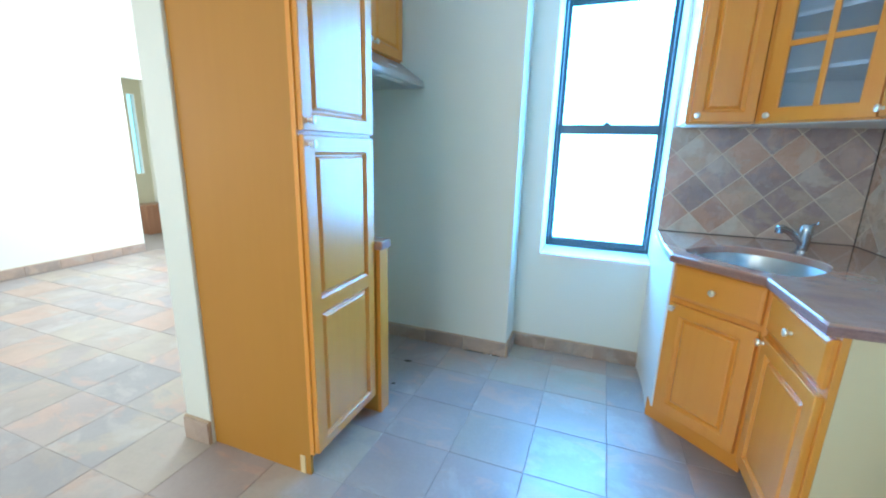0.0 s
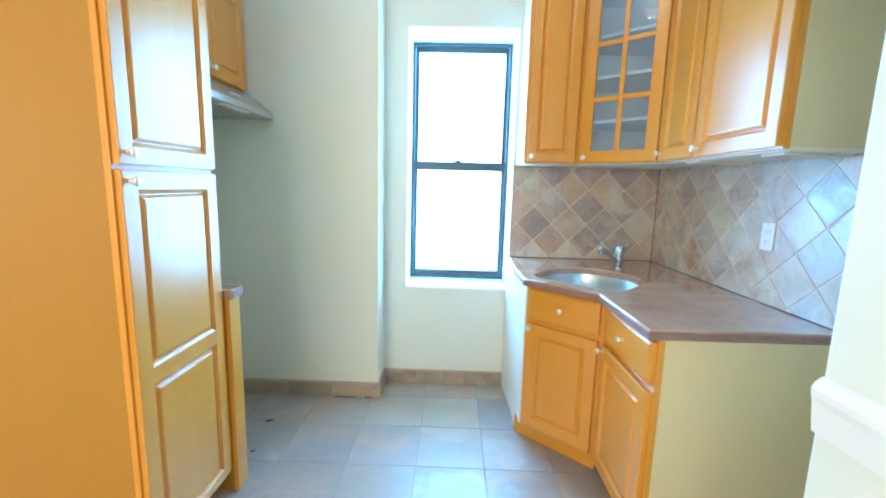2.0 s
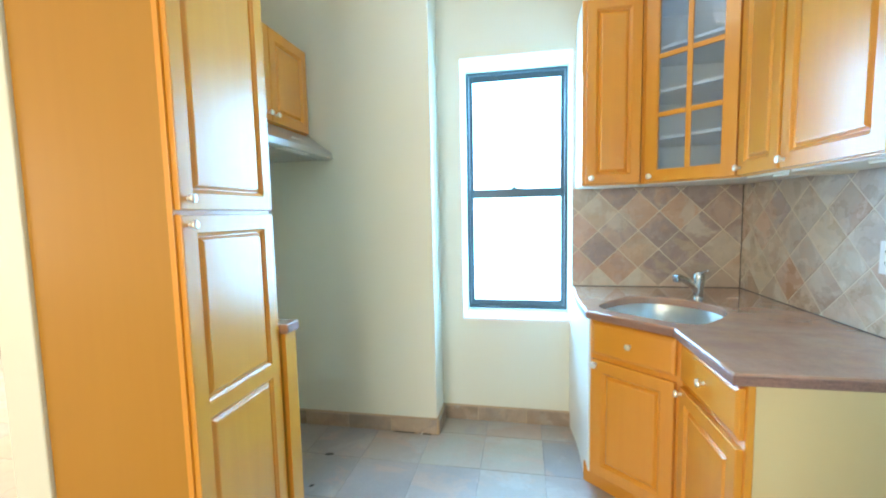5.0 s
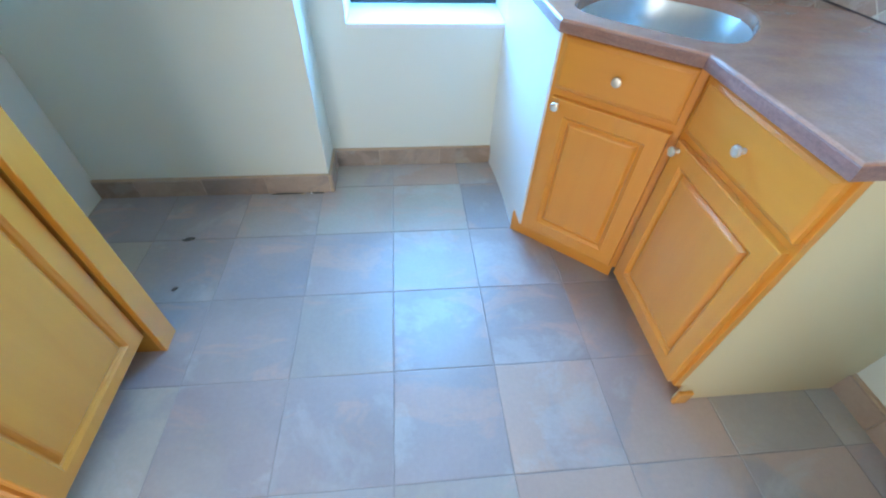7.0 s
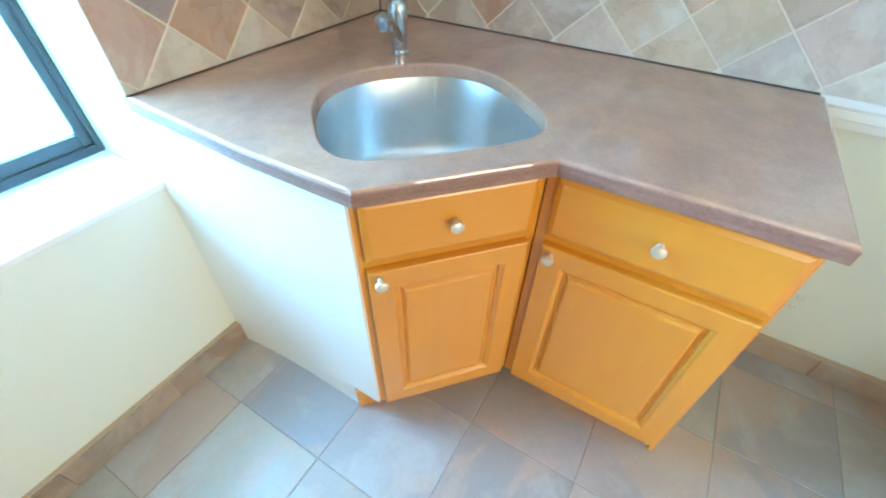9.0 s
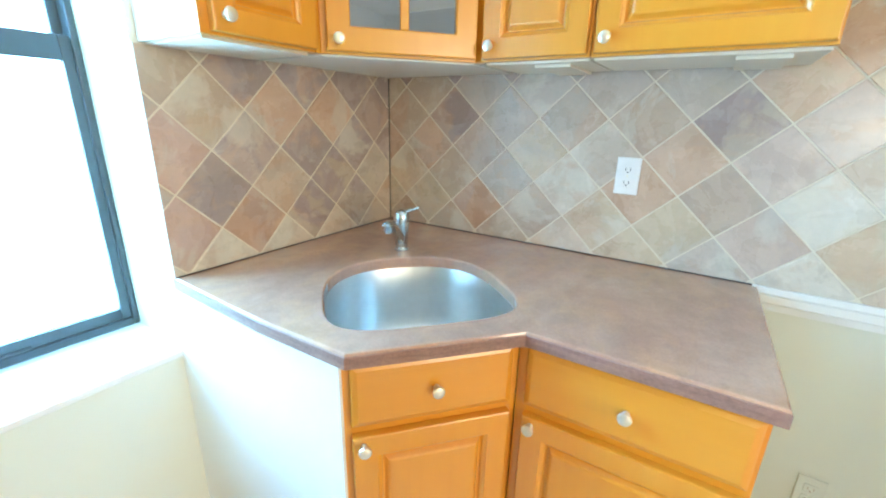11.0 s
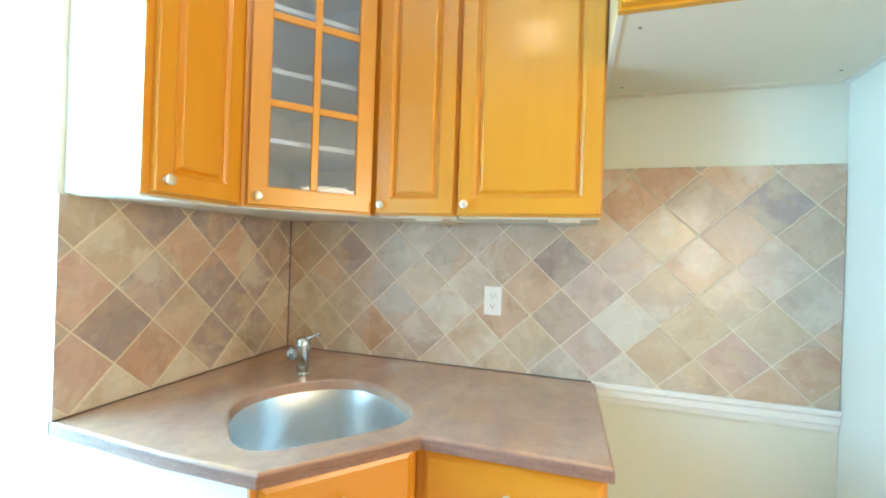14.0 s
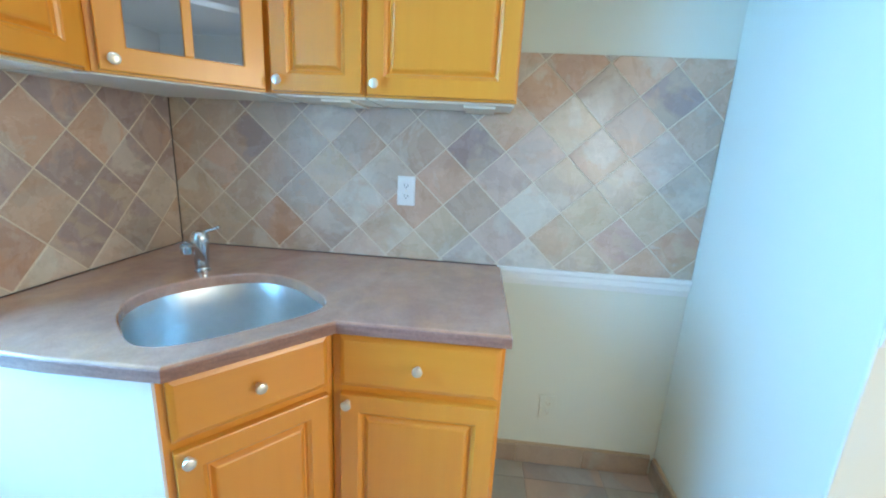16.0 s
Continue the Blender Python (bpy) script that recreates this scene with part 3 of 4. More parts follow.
part("end_panel", boxes((0.826, RIGHT - 0.002, C2.y - 0.006, C2.y + 0.004, 0.0995, BZ1), (0.850, RIGHT - 0.002, C2.y - 0.006, C2.y + 0.004, 0.0, 0.0995)), LAMINATE, drawcab, "plain cream end panel", at)
part("foot", boxes((0.838, 0.884, C2.y - 0.020, C2.y - 0.0062, 0.0, 0.062), bevel=0.003), WOOD, drawcab, "", at)
part("toe_board", boxes((0.885, 0.90, C2.y + 0.004, N.y - 0.006, 0.0, BZ0)), WOOD_ACROSS, drawcab, "", at)
RF = front(0.806, N.y + 0.008, -90)
wr = N.y + 0.008 - C2.y + 0.006
face_frame(drawcab, at @ RF, wr, BZ0, BZ1, [0.674], 0.03, (0.03, 0.02))
drawer_front(drawcab, at @ RF @ Matrix.Translation((0.026, -0.001, 0.690)), wr - 0.036, 0.152)
door(drawcab, "door", at @ RF @ Matrix.Translation((0.026, -0.001, 0.112)), wr - 0.036, 0.552, (0.024, 0.531))


# ---- worktop and sink ----
def offset_outline(points, d):
    """Moves a counter-clockwise outline inwards by d."""
    out = []
    n = len(points)
    for i in range(n):
        p0, p1, p2 = (Vector(points[(i + k) % n]) for k in (-1, 0, 1))
        d1, d2 = (p1 - p0).normalized(), (p2 - p1).normalized()
        n1, n2 = Vector((-d1.y, d1.x)), Vector((-d2.y, d2.x))
        out.append(tuple(p1 + (n1 + n2) * (d / max(0.3, 1 + n1.dot(n2)))))
    return out


SINK = Vector((0.806, 2.085))


def sink_ring(grow, steps=56):
    pts = []
    for i in range(steps):
        f = 2 * math.pi * i / steps
        c, s = math.cos(f), math.sin(f)
        e = 0.52 if s < 0 else 0.80
        u = (0.238 + grow) * math.copysign(abs(c) ** e, c)
        v = (0.188 + grow if s < 0 else 0.270 + grow) * math.copysign(abs(s) ** e, s)
        q = SINK + U * u + V * v
        pts.append((q.x, q.y))
    return pts


TOP = 0.893
OUT = [(0.765, 1.314), (RIGHT - 0.002, 1.322), (RIGHT - 0.002, BACK - 0.002), (0.490, BACK - 0.002), (0.472, 2.27), (0.477, 2.020), (0.761, 1.766)]
ct = bmesh.new()
inner = offset_outline(OUT, 0.005)
hole = sink_ring(0.0)
hole_top = sink_ring(0.004)
rings = loops_mesh(ct, [[(x, y, 0.859) for x, y in OUT], [(x, y, TOP - 0.005) for x, y in OUT], [(x, y, TOP - 0.0015) for x, y in offset_outline(OUT, 0.0016)], [(x, y, TOP) for x, y in inner]], cap_last=False)
holes = loops_mesh(ct, [[(x, y, 0.859) for x, y in hole], [(x, y, TOP - 0.004) for x, y in hole], [(x, y, TOP) for x, y in hole_top]], cap_last=False)


def ring_edges(bm, ring):
    return [bm.edges.get((ring[i], ring[(i + 1) % len(ring)])) for i in range(len(ring))]


bmesh.ops.triangle_fill(ct, edges=ring_edges(ct, rings[-1]) + ring_edges(ct, holes[-1]), use_beauty=True, normal=(0, 0, 1))
bmesh.ops.triangle_fill(ct, edges=ring_edges(ct, rings[0]) + ring_edges(ct, holes[0]), use_beauty=True, normal=(0, 0, -1))
top = thing("worktop", "polished red-brown granite worktop with a sink cut-out", "worktop", pose(1.0, 2.0, 0.859))
at = pose(-1.0, -2.0, -0.859)
part("slab", ct, GRANITE, top, "", at)
part("front_edge", sweep([OUT[k] for k in (1, 0, 6, 5, 4, 3)], [(-0.004, 0.8585), (0.0022, 0.8585), (0.0026, 0.861), (0.0026, TOP - 0.0085), (0.0012, TOP - 0.0062), (-0.004, TOP - 0.0058)]), EDGE, top, "rough granite edge with shade in its colour", at)

sink = thing("sink", "undermounted stainless steel kitchen sink with rounded corners", "sink", pose(SINK.x, SINK.y, 0.62))
at = pose(-SINK.x, -SINK.y, -0.62)
bm = bmesh.new()
loops_mesh(bm, [[(x, y, z) for x, y in sink_ring(g)] for g, z in ((0.02, 0.858), (0.004, 0.858), (0.002, 0.853), (-0.002, 0.79), (-0.006, 0.69), (-0.012, 0.660), (-0.026, 0.640), (-0.048, 0.632), (-0.08, 0.629), (-0.15, 0.626))])
part("bowl", bm, STEEL, sink, "", at, True)
part("drain", lathe([(0.045, 0.0), (0.045, 0.003), (0.036, 0.004), (0.032, 0.001), (0.006, 0.0005)], 24), CHROME, sink, "round chrome drain", at @ pose(SINK.x, SINK.y, 0.6262), True)

fa = thing("faucet", "chrome single-lever kitchen faucet behind the sink", "faucet", pose(1.062, 2.338, TOP))
part("base", lathe([(0.025, 0.0), (0.025, 0.003), (0.0205, 0.007), (0.0200, 0.012)], 20), CHROME, fa, "", smooth=True)
part("body", lathe([(0.0198, 0.010), (0.0215, 0.030), (0.0255, 0.085), (0.0275, 0.112), (0.0260, 0.124), (0.019, 0.134), (0.006, 0.138)], 22), CHROME, fa, "", smooth=True)
sp = Vector((-0.95, -0.31))
part("spout", tube([(sp.x * r, sp.y * r, z) for r, z in ((0.004, 0.034), (0.040, 0.070), (0.078, 0.100), (0.108, 0.112), (0.126, 0.110))], [0.016, 0.0155, 0.0155, 0.017, 0.018]), CHROME, fa, "", smooth=True)
part("aerator", lathe([(0.014, 0.0), (0.0165, 0.004), (0.0180, 0.024), (0.012, 0.030)], 18), CHROME, fa, "", pose(sp.x * 0.122, sp.y * 0.122, 0.090), True)
lv = Vector((0.30, -0.95))
lever = part("lever", tube([(lv.x * r, lv.y * r, z) for r, z in ((0.0, 0.128), (0.018, 0.134), (0.038, 0.141), (0.056, 0.147))], [0.008, 0.0055, 0.0045, 0.0045]), CHROME, fa, "", smooth=True)
part("lever_tip", lathe([(0.001, -0.007), (0.005, -0.005), (0.007, 0.0), (0.005, 0.005), (0.001, 0.007)], 14), CHROME, lever, "small ball at the lever's end", pose(lv.x * 0.058, lv.y * 0.058, 0.148), True)


# ---- wall cabinets ----
UZ0, UZ1 = 1.478, 2.42


def wall_box(t, at, x0, x1, y0, y1):
    part("body", boxes((x0, x1, y0, y1, UZ0 + 0.006, UZ1), bevel=0.001), LAMINATE, t, "", at)
    part("bottom", boxes((x0 + 0.004, x1 - 0.004, y0 + 0.004, y1 - 0.004, UZ0 - 0.006, UZ0 + 0.006)), UNDERSIDE, t, "pale underside", at)


ua = thing("wall_cabinet", "honey-coloured wall cabinet with one panelled door beside the window", "cabinet", pose(0.65, 2.5, UZ0), "kitchen wall cabinets")
at = pose(-0.65, -2.5, -UZ0)
part("side_panel", boxes((0.503, 0.513, 2.426, BACK - 0.002, UZ0, UZ1)), MELAMINE, ua, "white side towards the window", at)
wall_box(ua, at, 0.513, 0.795, 2.426, BACK - 0.002)
UF = front(0.503, 2.407, 0)
face_frame(ua, at @ UF, 0.292, UZ0, UZ1, [])
door(ua, "door", at @ UF @ Matrix.Translation((0.020, -0.001, UZ0 + 0.006)), 0.266, UZ1 - UZ0 - 0.012, (0.024, 0.031), stile=0.05)

ub = thing("corner_cabinet", "honey-coloured diagonal corner wall cabinet with a glazed door", "cabinet", pose(1.1, 2.4, UZ0), "kitchen wall cabinets")
at = pose(-1.1, -2.4, -UZ0)
G0, G1 = Vector((0.795, 2.385)), Vector((1.105, 2.098))
GU = (G1 - G0).normalized()
GV = Vector((-GU.y, GU.x))
g0, g1 = G0 + GV * 0.04, G1 + GV * 0.04
plan = [(g0.x, g0.y), (g1.x, g1.y), (RIGHT - 0.017, g1.y), (RIGHT - 0.017, BACK - 0.003), (g0.x, BACK - 0.003)]
for nm, z0, z1 in (("bottom", UZ0 - 0.004, UZ0 + 0.014), ("top", UZ1 - 0.016, UZ1), ("shelf", 1.695, 1.711), ("shelf", 1.925, 1.941), ("shelf", 2.135, 2.151)):
    sh = offset_outline(plan, 0.018 if nm == "shelf" else 0.0)
    part(nm, prism(sh, z0, z1), MELAMINE, ub, "", at)
part("back", boxes((g0.x, RIGHT - 0.017, BACK - 0.010, BACK - 0.003, UZ0 + 0.014, UZ1 - 0.016), (RIGHT - 0.024, RIGHT - 0.017, g1.y, BACK - 0.010, UZ0 + 0.014, UZ1 - 0.016),
                   (g0.x, g0.x + 0.012, g0.y, BACK - 0.010, UZ0 + 0.014, UZ1 - 0.016), (g1.x, RIGHT - 0.024, g1.y, g1.y + 0.012, UZ0 + 0.014, UZ1 - 0.016)), MELAMINE, ub, "", at)
GF = front(G0.x + GV.x * 0.021, G0.y + GV.y * 0.021, math.degrees(math.atan2(GU.y, GU.x)))
gw = (G1 - G0).length
face_frame(ub, at @ GF, gw, UZ0, UZ1, [], 0.03, (0.03, 0.03))
part("filler_strip", boxes((0.797, 0.8225, 2.404, 2.44, UZ0, UZ1)), WOOD, ub, "", at)
part("filler_strip", boxes((1.126, 1.1445, 2.0965, 2.121, UZ0, UZ1)), WOOD, ub, "", at)
dw, dh, st = gw - 0.022, UZ1 - UZ0 - 0.012, 0.06
bm = plate(0, dw, 0, dh, -0.02, 0, [(st, dw - st, st, dh - st)], 0.0035)
gd = part("glass_door", bm, WOOD, ub, "honey-coloured door with six glass panes", at @ GF @ Matrix.Translation((0.016, -0.001, UZ0 + 0.006)))
ph = (dh - 2 * st - 2 * 0.024) / 3
pw = (dw - 2 * st - 0.024) / 2
part("muntin", boxes((st + pw, st + pw + 0.024, -0.018, -0.004, st, dh - st), bevel=0.003), WOOD, gd)
for k in (1, 2):
    z = st + k * ph + (k - 1) * 0.024
    for i in range(2):
        x = st + i * (pw + 0.024)
        part("muntin", boxes((x, x + pw, -0.0178, -0.0042, z, z + 0.024), bevel=0.003), WOOD_ACROSS, gd)
for k in range(3):
    for i in range(2):
        x, z = st + i * (pw + 0.024), st + k * (ph + 0.024)
        g = part("pane", boxes((x - 0.003, x + pw + 0.003, -0.0115, -0.0085, z - 0.003, z + ph + 0.003)), CABGLASS, gd)
        g.visible_shadow = False
add_knob(gd, 0.030, 0.027)

for nm, y1, y0, label in (("wall_cabinet", 2.095, 1.796, "narrow honey-coloured wall cabinet with one panelled door"), ("wall_cabinet", 1.794, 1.333, "honey-coloured wall cabinet with a wide panelled door and cream end")):
    u = thing(nm, label, "cabinet", pose(1.25, (y0 + y1) / 2, UZ0), "kitchen wall cabinets")
    at = pose(-1.25, -(y0 + y1) / 2, -UZ0)
    wall_box(u, at, 1.139, RIGHT - 0.017, y0, y1)
    f = front(1.120, y1, -90)
    face_frame(u, at @ f, y1 - y0, UZ0, UZ1, [])
    door(u, "door", at @ f @ Matrix.Translation((0.009, -0.001, UZ0 + 0.006)), y1 - y0 - 0.015, UZ1 - UZ0 - 0.012, (0.027, 0.030), stile=0.054)
    part("light_rail", boxes((1.17, RIGHT - 0.02, y0 + 0.06, y0 + 0.16, UZ0 - 0.014, UZ0 - 0.006), bevel=0.001), UNDERSIDE, u, "", at)

fr = thing("bridge_cabinet", "honey-coloured two-door cabinet high above the refrigerator space", "cabinet", pose(1.1, 0.96, 1.93))
at = pose(-1.1, -0.96, -1.93)
FZ0, FZ1, FX = 1.937, 2.42, 0.818
part("body", boxes((FX + 0.019, RIGHT - 0.002, 0.593, 1.331, FZ0 + 0.012, FZ1), bevel=0.001), LAMINATE, fr, "", at)
part("bottom", boxes((FX + 0.019, RIGHT - 0.04, 0.607, 1.317, FZ0 + 0.006, FZ0 + 0.012)), UNDERSIDE, fr, "pale unpainted underside", at)
part("batten", boxes((RIGHT - 0.04, RIGHT - 0.002, 0.616, 1.317, FZ0 + 0.002, FZ0 + 0.012), bevel=0.001), UNDERSIDE, fr, "", at)
for y0 in (0.593, 1.317):
    part("side_edge", boxes((FX + 0.019, RIGHT - 0.002, y0, y0 + 0.014, FZ0, FZ0 + 0.012)), MELAMINE, fr, "", at)
for sx, sy in ((FX + 0.10, 1.27), (RIGHT - 0.10, 1.27), (FX + 0.10, 0.66), (RIGHT - 0.10, 0.66)):
    part("screw", lathe([(0.0045, 0.0), (0.0045, -0.0015), (0.002, -0.0022)], 10), SCREW, fr, "small dark screw head", at @ pose(sx, sy, FZ0 + 0.006))
FF = front(FX, 1.331, -90)
face_frame(fr, at @ FF, 0.738, FZ0, FZ1, [])
w = 0.738 / 2 - 0.008
for k, kx in ((0, w - 0.028), (1, 0.028)):
    door(fr, "door", at @ FF @ Matrix.Translation((0.006 + k * (w + 0.004), -0.001, FZ0 + 0.008)), w, FZ1 - FZ0 - 0.016, (kx, 0.04))


# ---- outlets ----
def outlet(m, label, face=PLASTIC, hole=DARK):
    o = thing("outlet", label, "outlet", m)
    part("cover", boxes((-0.035, 0.035, -0.006, 0, -0.057, 0.057), bevel=0.003), face, o)
    for s in (-1, 1):
        r = part("socket", boxes((-0.017, 0.017, -0.0085, -0.006, s * 0.02 - 0.014, s * 0.02 + 0.014), bevel=0.002), face, o)
        part("slot", boxes((-0.008, -0.006, -0.0092, -0.0085, s * 0.02 - 0.003, s * 0.02 + 0.006), (0.006, 0.008, -0.0092, -0.0085, s * 0.02 - 0.003, s * 0.02 + 0.005),
                           (-0.002, 0.002, -0.0092, -0.0085, s * 0.02 - 0.010, s * 0.02 - 0.006)), hole, r)
    part("screw", boxes((-0.003, 0.003, -0.0075, -0.006, -0.003, 0.003), bevel=0.001), KNOB, o)
    return o


outlet(pose(RIGHT - 0.013, 1.708, 1.168, 0, 0, -90), "white double socket outlet on the slate splashback")
outlet(pose(RIGHT - 0.001, 1.067, 0.278, 0, 0, -90), "cream painted double socket outlet low on the wall", WALL, CAULK)


# ---- ceiling light ----
GLOW, gn, gl, gp = material("lit_opal_glass")
gp.inputs["Base Color"].default_value = (0.9, 0.88, 0.82, 1)
gp.inputs["Emission Color"].default_value = (1.0, 0.90, 0.74, 1)
gp.inputs["Emission Strength"].default_value = 1.6
cl = thing("ceiling_light", "small round opal glass ceiling light, switched on", "lamp", pose(0.0, 1.62, CEILING))
part("base", lathe([(0.068, 0.0), (0.068, -0.012), (0.060, -0.020), (0.044, -0.024)], 24), PLASTIC, cl, "", smooth=True)
shade = part("shade", lathe([(0.046, -0.022), (0.056, -0.035), (0.062, -0.060), (0.059, -0.085), (0.048, -0.110), (0.027, -0.126), (0.008, -0.131)], 24), GLOW, cl, "lit opal glass shade", smooth=True)
shade.visible_shadow = False


# ---- scraps on the floor ----
def scrap(name, label, x, y, length, width, turn, mat, seed):
    rnd = random.Random(seed)
    ring = [(length * math.cos(a) * rnd.uniform(0.7, 1), width * math.sin(a) * rnd.uniform(0.6, 1)) for a in (2 * math.pi * k / 11 for k in range(11))]
    bm = bmesh.new()
    loops_mesh(bm, [[(u, v, 0.0) for u, v in ring], [(u * 0.95, v * 0.95, 0.0025 + rnd.uniform(0, 0.002)) for u, v in ring], [(u * 0.5, v * 0.5, 0.005) for u, v in ring]], cap_first=True)
    ob = tagged(new(name, mesh_of(name, bm, mat)), label, "debris")
    ob.matrix_basis = pose(x, y, 0, 0, 0, turn)
    return ob


SCRAP = plain("dark_scrap", (0.10, 0.095, 0.08), 0.8)
scrap("dirt_flake", "dark flake of dirt lying on the floor tiles", -0.885, 2.148, 0.030, 0.012, 10, SCRAP, 1)
scrap("dirt_flake", "small dark flake of dirt on the floor tiles", -0.850, 1.877, 0.014, 0.007, 40, SCRAP, 2)
scrap("plaster_crumb", "pale crumb of plaster beside the slate skirting", -0.455, 2.434, 0.014, 0.006, 12, CAULK, 3)
scrap("plaster_crumb", "small pale crumb of plaster beside the slate skirting", -0.418, 2.436, 0.008, 0.005, 70, TRIM, 4)
# Flat dark strips added to stand in for the dark crack under the skirting.
scrap("skirting_gap", "dark strip standing in for the crack under the slate skirting", -0.53, 2.438, 0.085, 0.004, 1, SCRAP, 6)
scrap("skirting_gap", "short dark strip standing in for the crack under the slate skirting", -0.395, 2.438, 0.045, 0.004, -1, SCRAP, 7)


# ---- mouldings ----
def moulding(name, path, profile, label):
    return structure(name, sweep(path, profile), TRIM, label, "trim")


moulding("trim_rail", [(RIGHT - 0.001, 0.592), (RIGHT - 0.001, 1.333)], [(0, 0.826), (0.010, 0.826), (0.012, 0.846), (0.018, 0.850), (0.018, 0.872), (0.024, 0.880), (0.024, 0.896), (0.0, 0.896)], "white chair rail below the slate splashback")
moulding("trim_wing", [(RIGHT - 0.01, 0.449), (0.658, 0.449), (0.658, 0.588)], [(0, 0.995), (0.005, 0.995), (0.007, 1.010), (0.009, 1.026), (0.011, 1.042), (0.014, 1.053), (0.015, 1.063), (0.012, 1.070), (0.005, 1.077), (0.0, 1.080)], "white moulded chair rail round the end of the stub wall")


# ---- slate splashback: diamonds clipped to the field ----
def clip(poly, x0, x1, z0, z1):
    for axis, lim, sign in ((0, x0, 1), (0, x1, -1), (1, z0, 1), (1, z1, -1)):
        out = []
        for i in range(len(poly)):
            p0, p1 = poly[i], poly[(i + 1) % len(poly)]
            i0, i1 = sign * (p0[axis] - lim) >= 0, sign * (p1[axis] - lim) >= 0
            if i0:
                out.append(p0)
            if i0 != i1:
                f = (lim - p0[axis]) / (p1[axis] - p0[axis])
                out.append((p0[0] + f * (p1[0] - p0[0]), p0[1] + f * (p1[1] - p0[1])))
        poly = out
        if len(poly) < 3:
            return []
    return poly


SLATE = {"g": (0.370, 0.290, 0.268), "o": (0.49, 0.410, 0.340), "m": (0.51, 0.395, 0.305), "t": (0.59, 0.40, 0.29), "T": (0.53, 0.32, 0.22),
         "R": (0.53, 0.33, 0.22), "r": (0.54, 0.37, 0.305), "b": (0.58, 0.460, 0.330), "p": (0.62, 0.56, 0.47), "q": (0.59, 0.46, 0.38)}


def splash(name, label, m, fields, u0, v0, step, rise_step, first, tones):
    """Diamond tiles over rectangular fields (u0, u1, v0, v1) of a wall; local x along the wall, the face towards -y."""
    bm = bmesh.new()
    for a, b, z0, z1 in fields:
        box(bm, a, b, -0.0120, -0.001, z0, z1)
    bed = structure(name, bm, GROUT, label, "splashback")
    bed.matrix_basis = m
    rnd = random.Random(5)
    whole = {}
    g = 0.0032
    ua, ub_ = min(f[0] for f in fields), max(f[1] for f in fields)
    va, vb = min(f[2] for f in fields), max(f[3] for f in fields)
    for i in range(int((ua - u0) / step) - 2, int((ub_ - u0) / step) + 3):
        for j in range(int((va - v0) / rise_step) - 2, int((vb - v0) / rise_step) + 3):
            if (i + j) % 2 == 0:
                continue
            cu, cv = u0 + i * step, v0 + j * rise_step
            r, rz = step - g, rise_step - g
            for a, b, z0, z1 in fields:
                poly = clip([(cu - r, cv), (cu, cv - rz), (cu + r, cv), (cu, cv + rz)], a + 0.0005, b - 0.0005, z0 + 0.0005, z1 - 0.0005)
                if len(poly) < 3:
                    continue
                area = abs(sum(poly[k][0] * poly[(k + 1) % len(poly)][1] - poly[(k + 1) % len(poly)][0] * poly[k][1] for k in range(len(poly)))) / 2
                if area < 0.0004:
                    continue
                full = area > 1.98 * r * rz
                key = rnd.randrange(4) if full else None
                if key not in whole or key is None:
                    t = bmesh.new()
                    rim, rise = 0.0016, 0.0130 + rnd.uniform(0, 0.0007)
                    mu, mv = sum(q[0] for q in poly) / len(poly), sum(q[1] for q in poly) / len(poly)
                    loc = [(q[0] - mu, q[1] - mv) for q in poly]
                    f = 1 - rim / max(0.02, math.sqrt(area))* 2
                    loops_mesh(t, [[(x, -0.007, z) for x, z in loc], [(x, -rise + 0.0009, z) for x, z in loc], [(x * f, -rise - rnd.uniform(0, 0.0006), z * f) for x, z in loc]])
                    me = mesh_of("tile", t, SPLASH)
                    if full:
                        whole[key] = me
                else:
                    me, mu, mv = whole[key], cu, cv
                row = tones.get(j, "mo")
                ob = part("tile", me, SPLASH, bed, "", Matrix.Translation((mu, 0, mv)))
                ob.color = (*SLATE[row[max(0, (i - first) // 2) % len(row)]], 1)
    return bed


# right wall: local x runs from the back corner towards the wing wall
splash("splashback_right", "diagonally laid slate tile splashback with cream joints", pose(RIGHT, BACK, 0, 0, 0, -90),
       [(0.014, BACK - 0.592, 0.894, 1.679)], BACK - 0.889, 1.548, 0.1122, 0.1068, -15,
       {1: "oooootTtt", 0: "ggooooTmgt", -1: "mopootbtot", -2: "mgoomgqtqo", -3: "tobptqbbot", -4: "bmoptmpbbt", -5: "bRmbbqbrTt", -6: "mmmpbppbt"})
splash("splashback_back", "diagonally laid slate tile splashback behind the sink", pose(0, BACK, 0, 0, 0, 0), [(0.486, RIGHT - 0.014, 0.894, 1.474)], 0.857, 1.225, 0.1115, 0.1100, -4,
       {2: "mgggg", 1: "omttg", 0: "rgggg", -1: "ogmgo", -2: "rRggm", -3: "ppppm"})
tagged(new("sealant", mesh_of("sealant", boxes((RIGHT - 0.0170, RIGHT - 0.013, BACK - 0.0170, BACK - 0.013, 0.894, 1.472), (0.488, RIGHT - 0.014, BACK - 0.0155, BACK - 0.013, 0.8932, 0.8965), (RIGHT - 0.0155, RIGHT - 0.013, 1.335, BACK - 0.02, 0.8932, 0.8965)), SEAL)),
       "dark sealant bead in the corner of the splashback", "sealant", kind="structure")


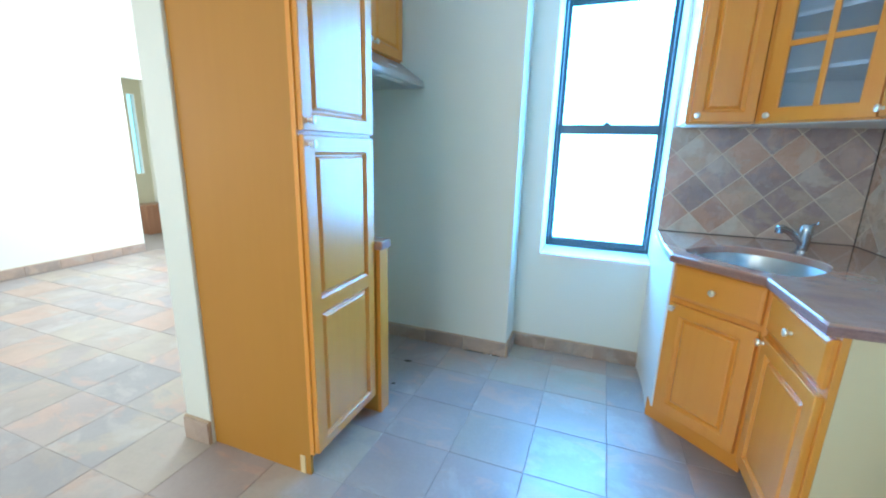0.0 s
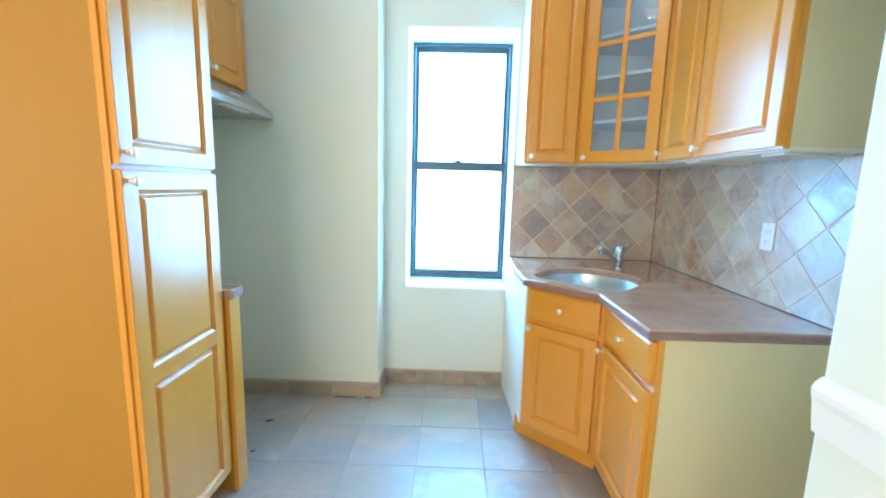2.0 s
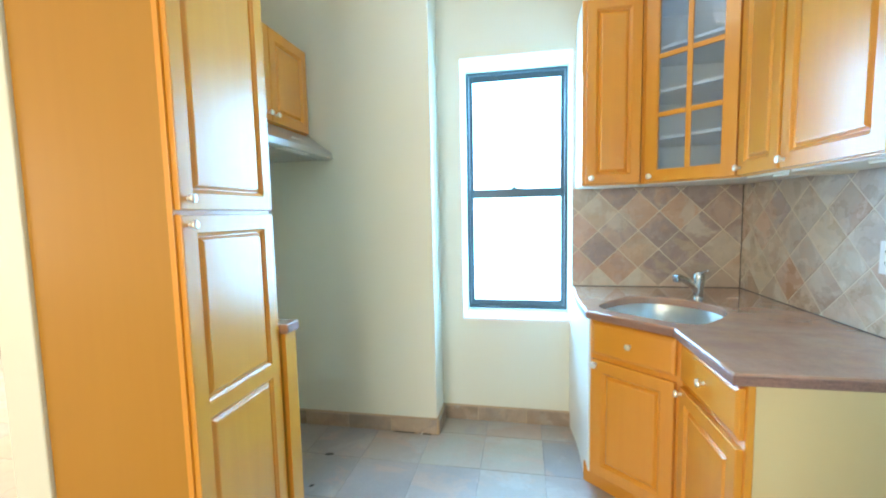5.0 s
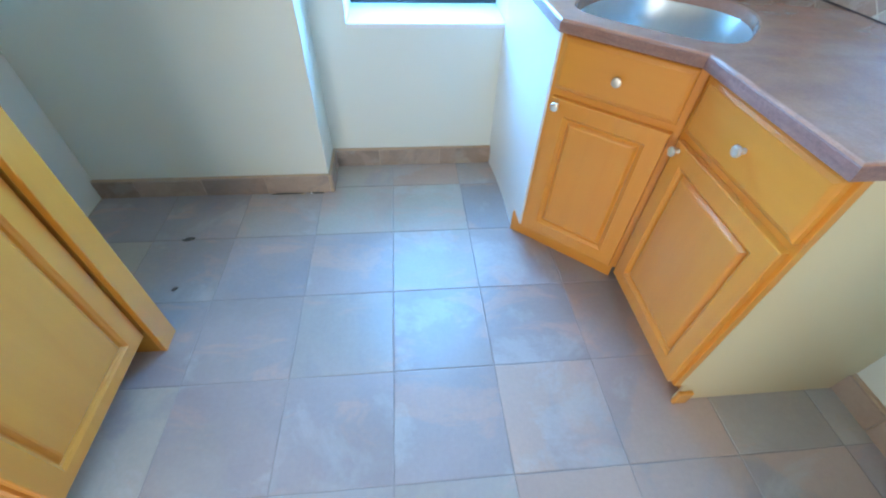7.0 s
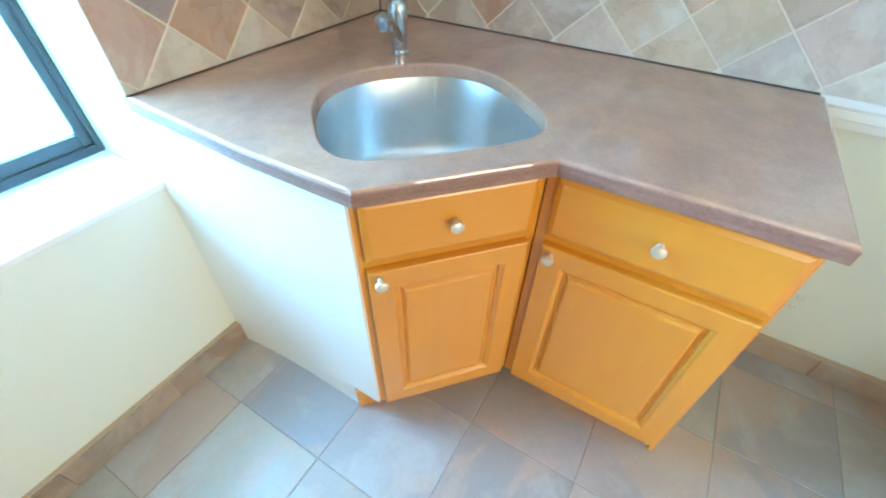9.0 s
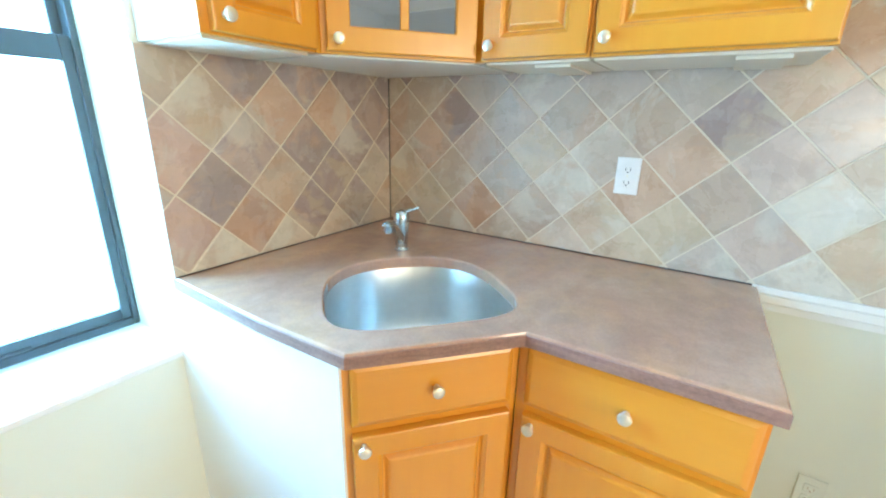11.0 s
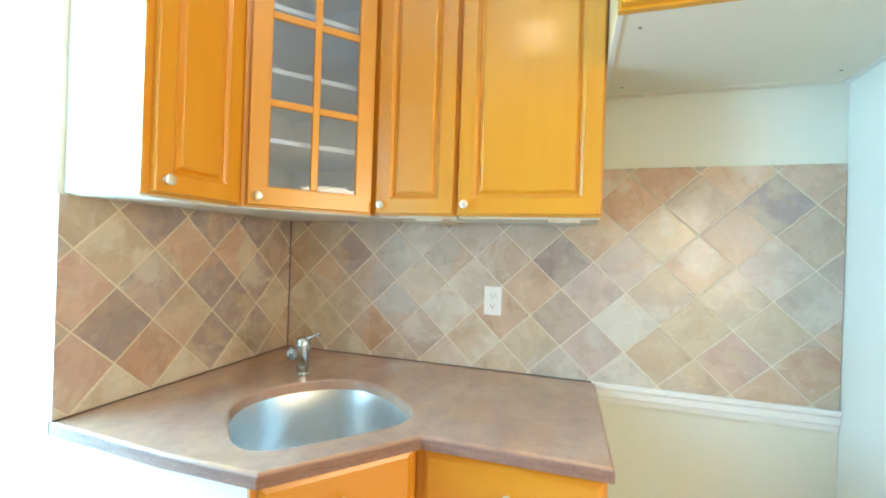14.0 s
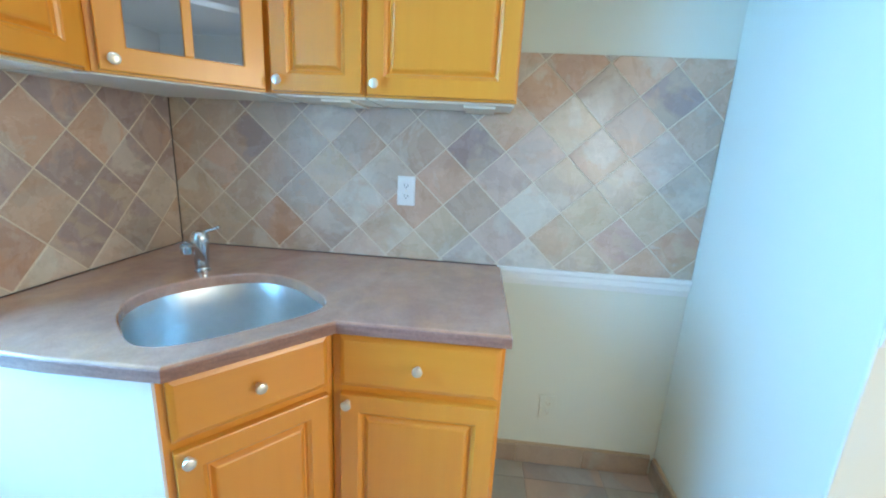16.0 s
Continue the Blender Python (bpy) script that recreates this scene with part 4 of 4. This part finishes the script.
# ---- tile skirting ----
def skirting(name, start, end, parent_label, height=0.088):
    """A row of slate pieces along the foot of a wall; the wall lies to the right of start -> end."""
    s, e = Vector(start), Vector(end)
    d = (e - s).normalized()
    length = (e - s).length
    m = pose(s.x, s.y, 0, 0, 0, math.degrees(math.atan2(d.y, d.x)))
    bed = structure(name, boxes((0, length, 0.0005, 0.012, -0.002, height + 0.006)), CAULK, parent_label, "baseboard")
    bed.matrix_basis = m
    x = 0.0
    rnd = random.Random(len(name))
    while x < length - 0.01:
        w = min(rnd.uniform(0.27, 0.31), length - x)
        part("tile", boxes((0.002, w - 0.002, 0.008, 0.018 + rnd.uniform(0, 0.002), 0.0, height + rnd.uniform(-0.003, 0.002)), bevel=0.002), SKIRT, bed, "", Matrix.Translation((x, 0, 0)))
        x += w
    return bed


label = "low slate tile skirting along the wall foot"
skirting("baseboard_back", (0.487, BACK), (BUMP_X, BACK), label)
skirting("baseboard_return", (BUMP_X, BACK - 0.02), (BUMP_X, BUMP_Y - 0.018), label)
skirting("baseboard_chimney", (BUMP_X, BUMP_Y), (LEFT, BUMP_Y), label)
skirting("baseboard_fridge", (RIGHT, 0.61), (RIGHT, 1.335), label)
skirting("baseboard_wing", (0.659, 0.59), (RIGHT - 0.02, 0.59), label)
skirting("baseboard_jamb", (LEFT, 1.118), (LEFT - 0.15, 1.118), label, 0.108)
skirting("baseboard_west", (WEST, D0 - 0.01), (WEST, SOUTH), "low slate tile skirting in the next room")

# ---- floor tiles ----
PITCH, FX0, FY0 = 0.3328, -0.031, 1.481
rnd = random.Random(11)


def floor_tile(right):
    """A slate tile with slightly uneven edges; its right side lies at the given distance from its middle."""
    t = bmesh.new()
    h = PITCH / 2 - 0.0010
    ring = []
    for side in range(4):
        for i in range(4):
            f = -1 + 2 * i / 4
            x, y = ((f, -1), (1, f), (-f, 1), (-1, -f))[side]
            px = -h + (x + 1) / 2 * (h + right)
            ring.append((px + rnd.uniform(-0.0012, 0.0006) * (abs(x) == 1), y * h + rnd.uniform(-0.0012, 0.0006) * (abs(y) == 1)))
    lift = rnd.uniform(-0.0008, 0.0)
    mid = (right - h) / 2
    loops_mesh(t, [[(x, y, -0.008) for x, y in ring], [(x, y, -0.0020 + lift) for x, y in ring], [(mid + (x - mid) * 0.988, y * 0.988, lift) for x, y in ring]])
    return mesh_of("tile", t, FLOOR)


variants = [floor_tile(PITCH / 2 - 0.0010) for k in range(6)]
edge_tile = floor_tile(RIGHT - 0.002 - (FX0 + 4.5 * PITCH))
for i in range(-15, 5):
    for j in range(-9, 9):
        x, y = FX0 + (i + 0.5) * PITCH, FY0 + (j + 0.5) * PITCH
        if x < WEST or y < -0.9 or (y > 2.9 and x > -1.4) or y > 3.4:
            continue
        part("tile", edge_tile if i == 4 else variants[rnd.randrange(6)], FLOOR, floor, "", Matrix.Translation((x, y, 0)))
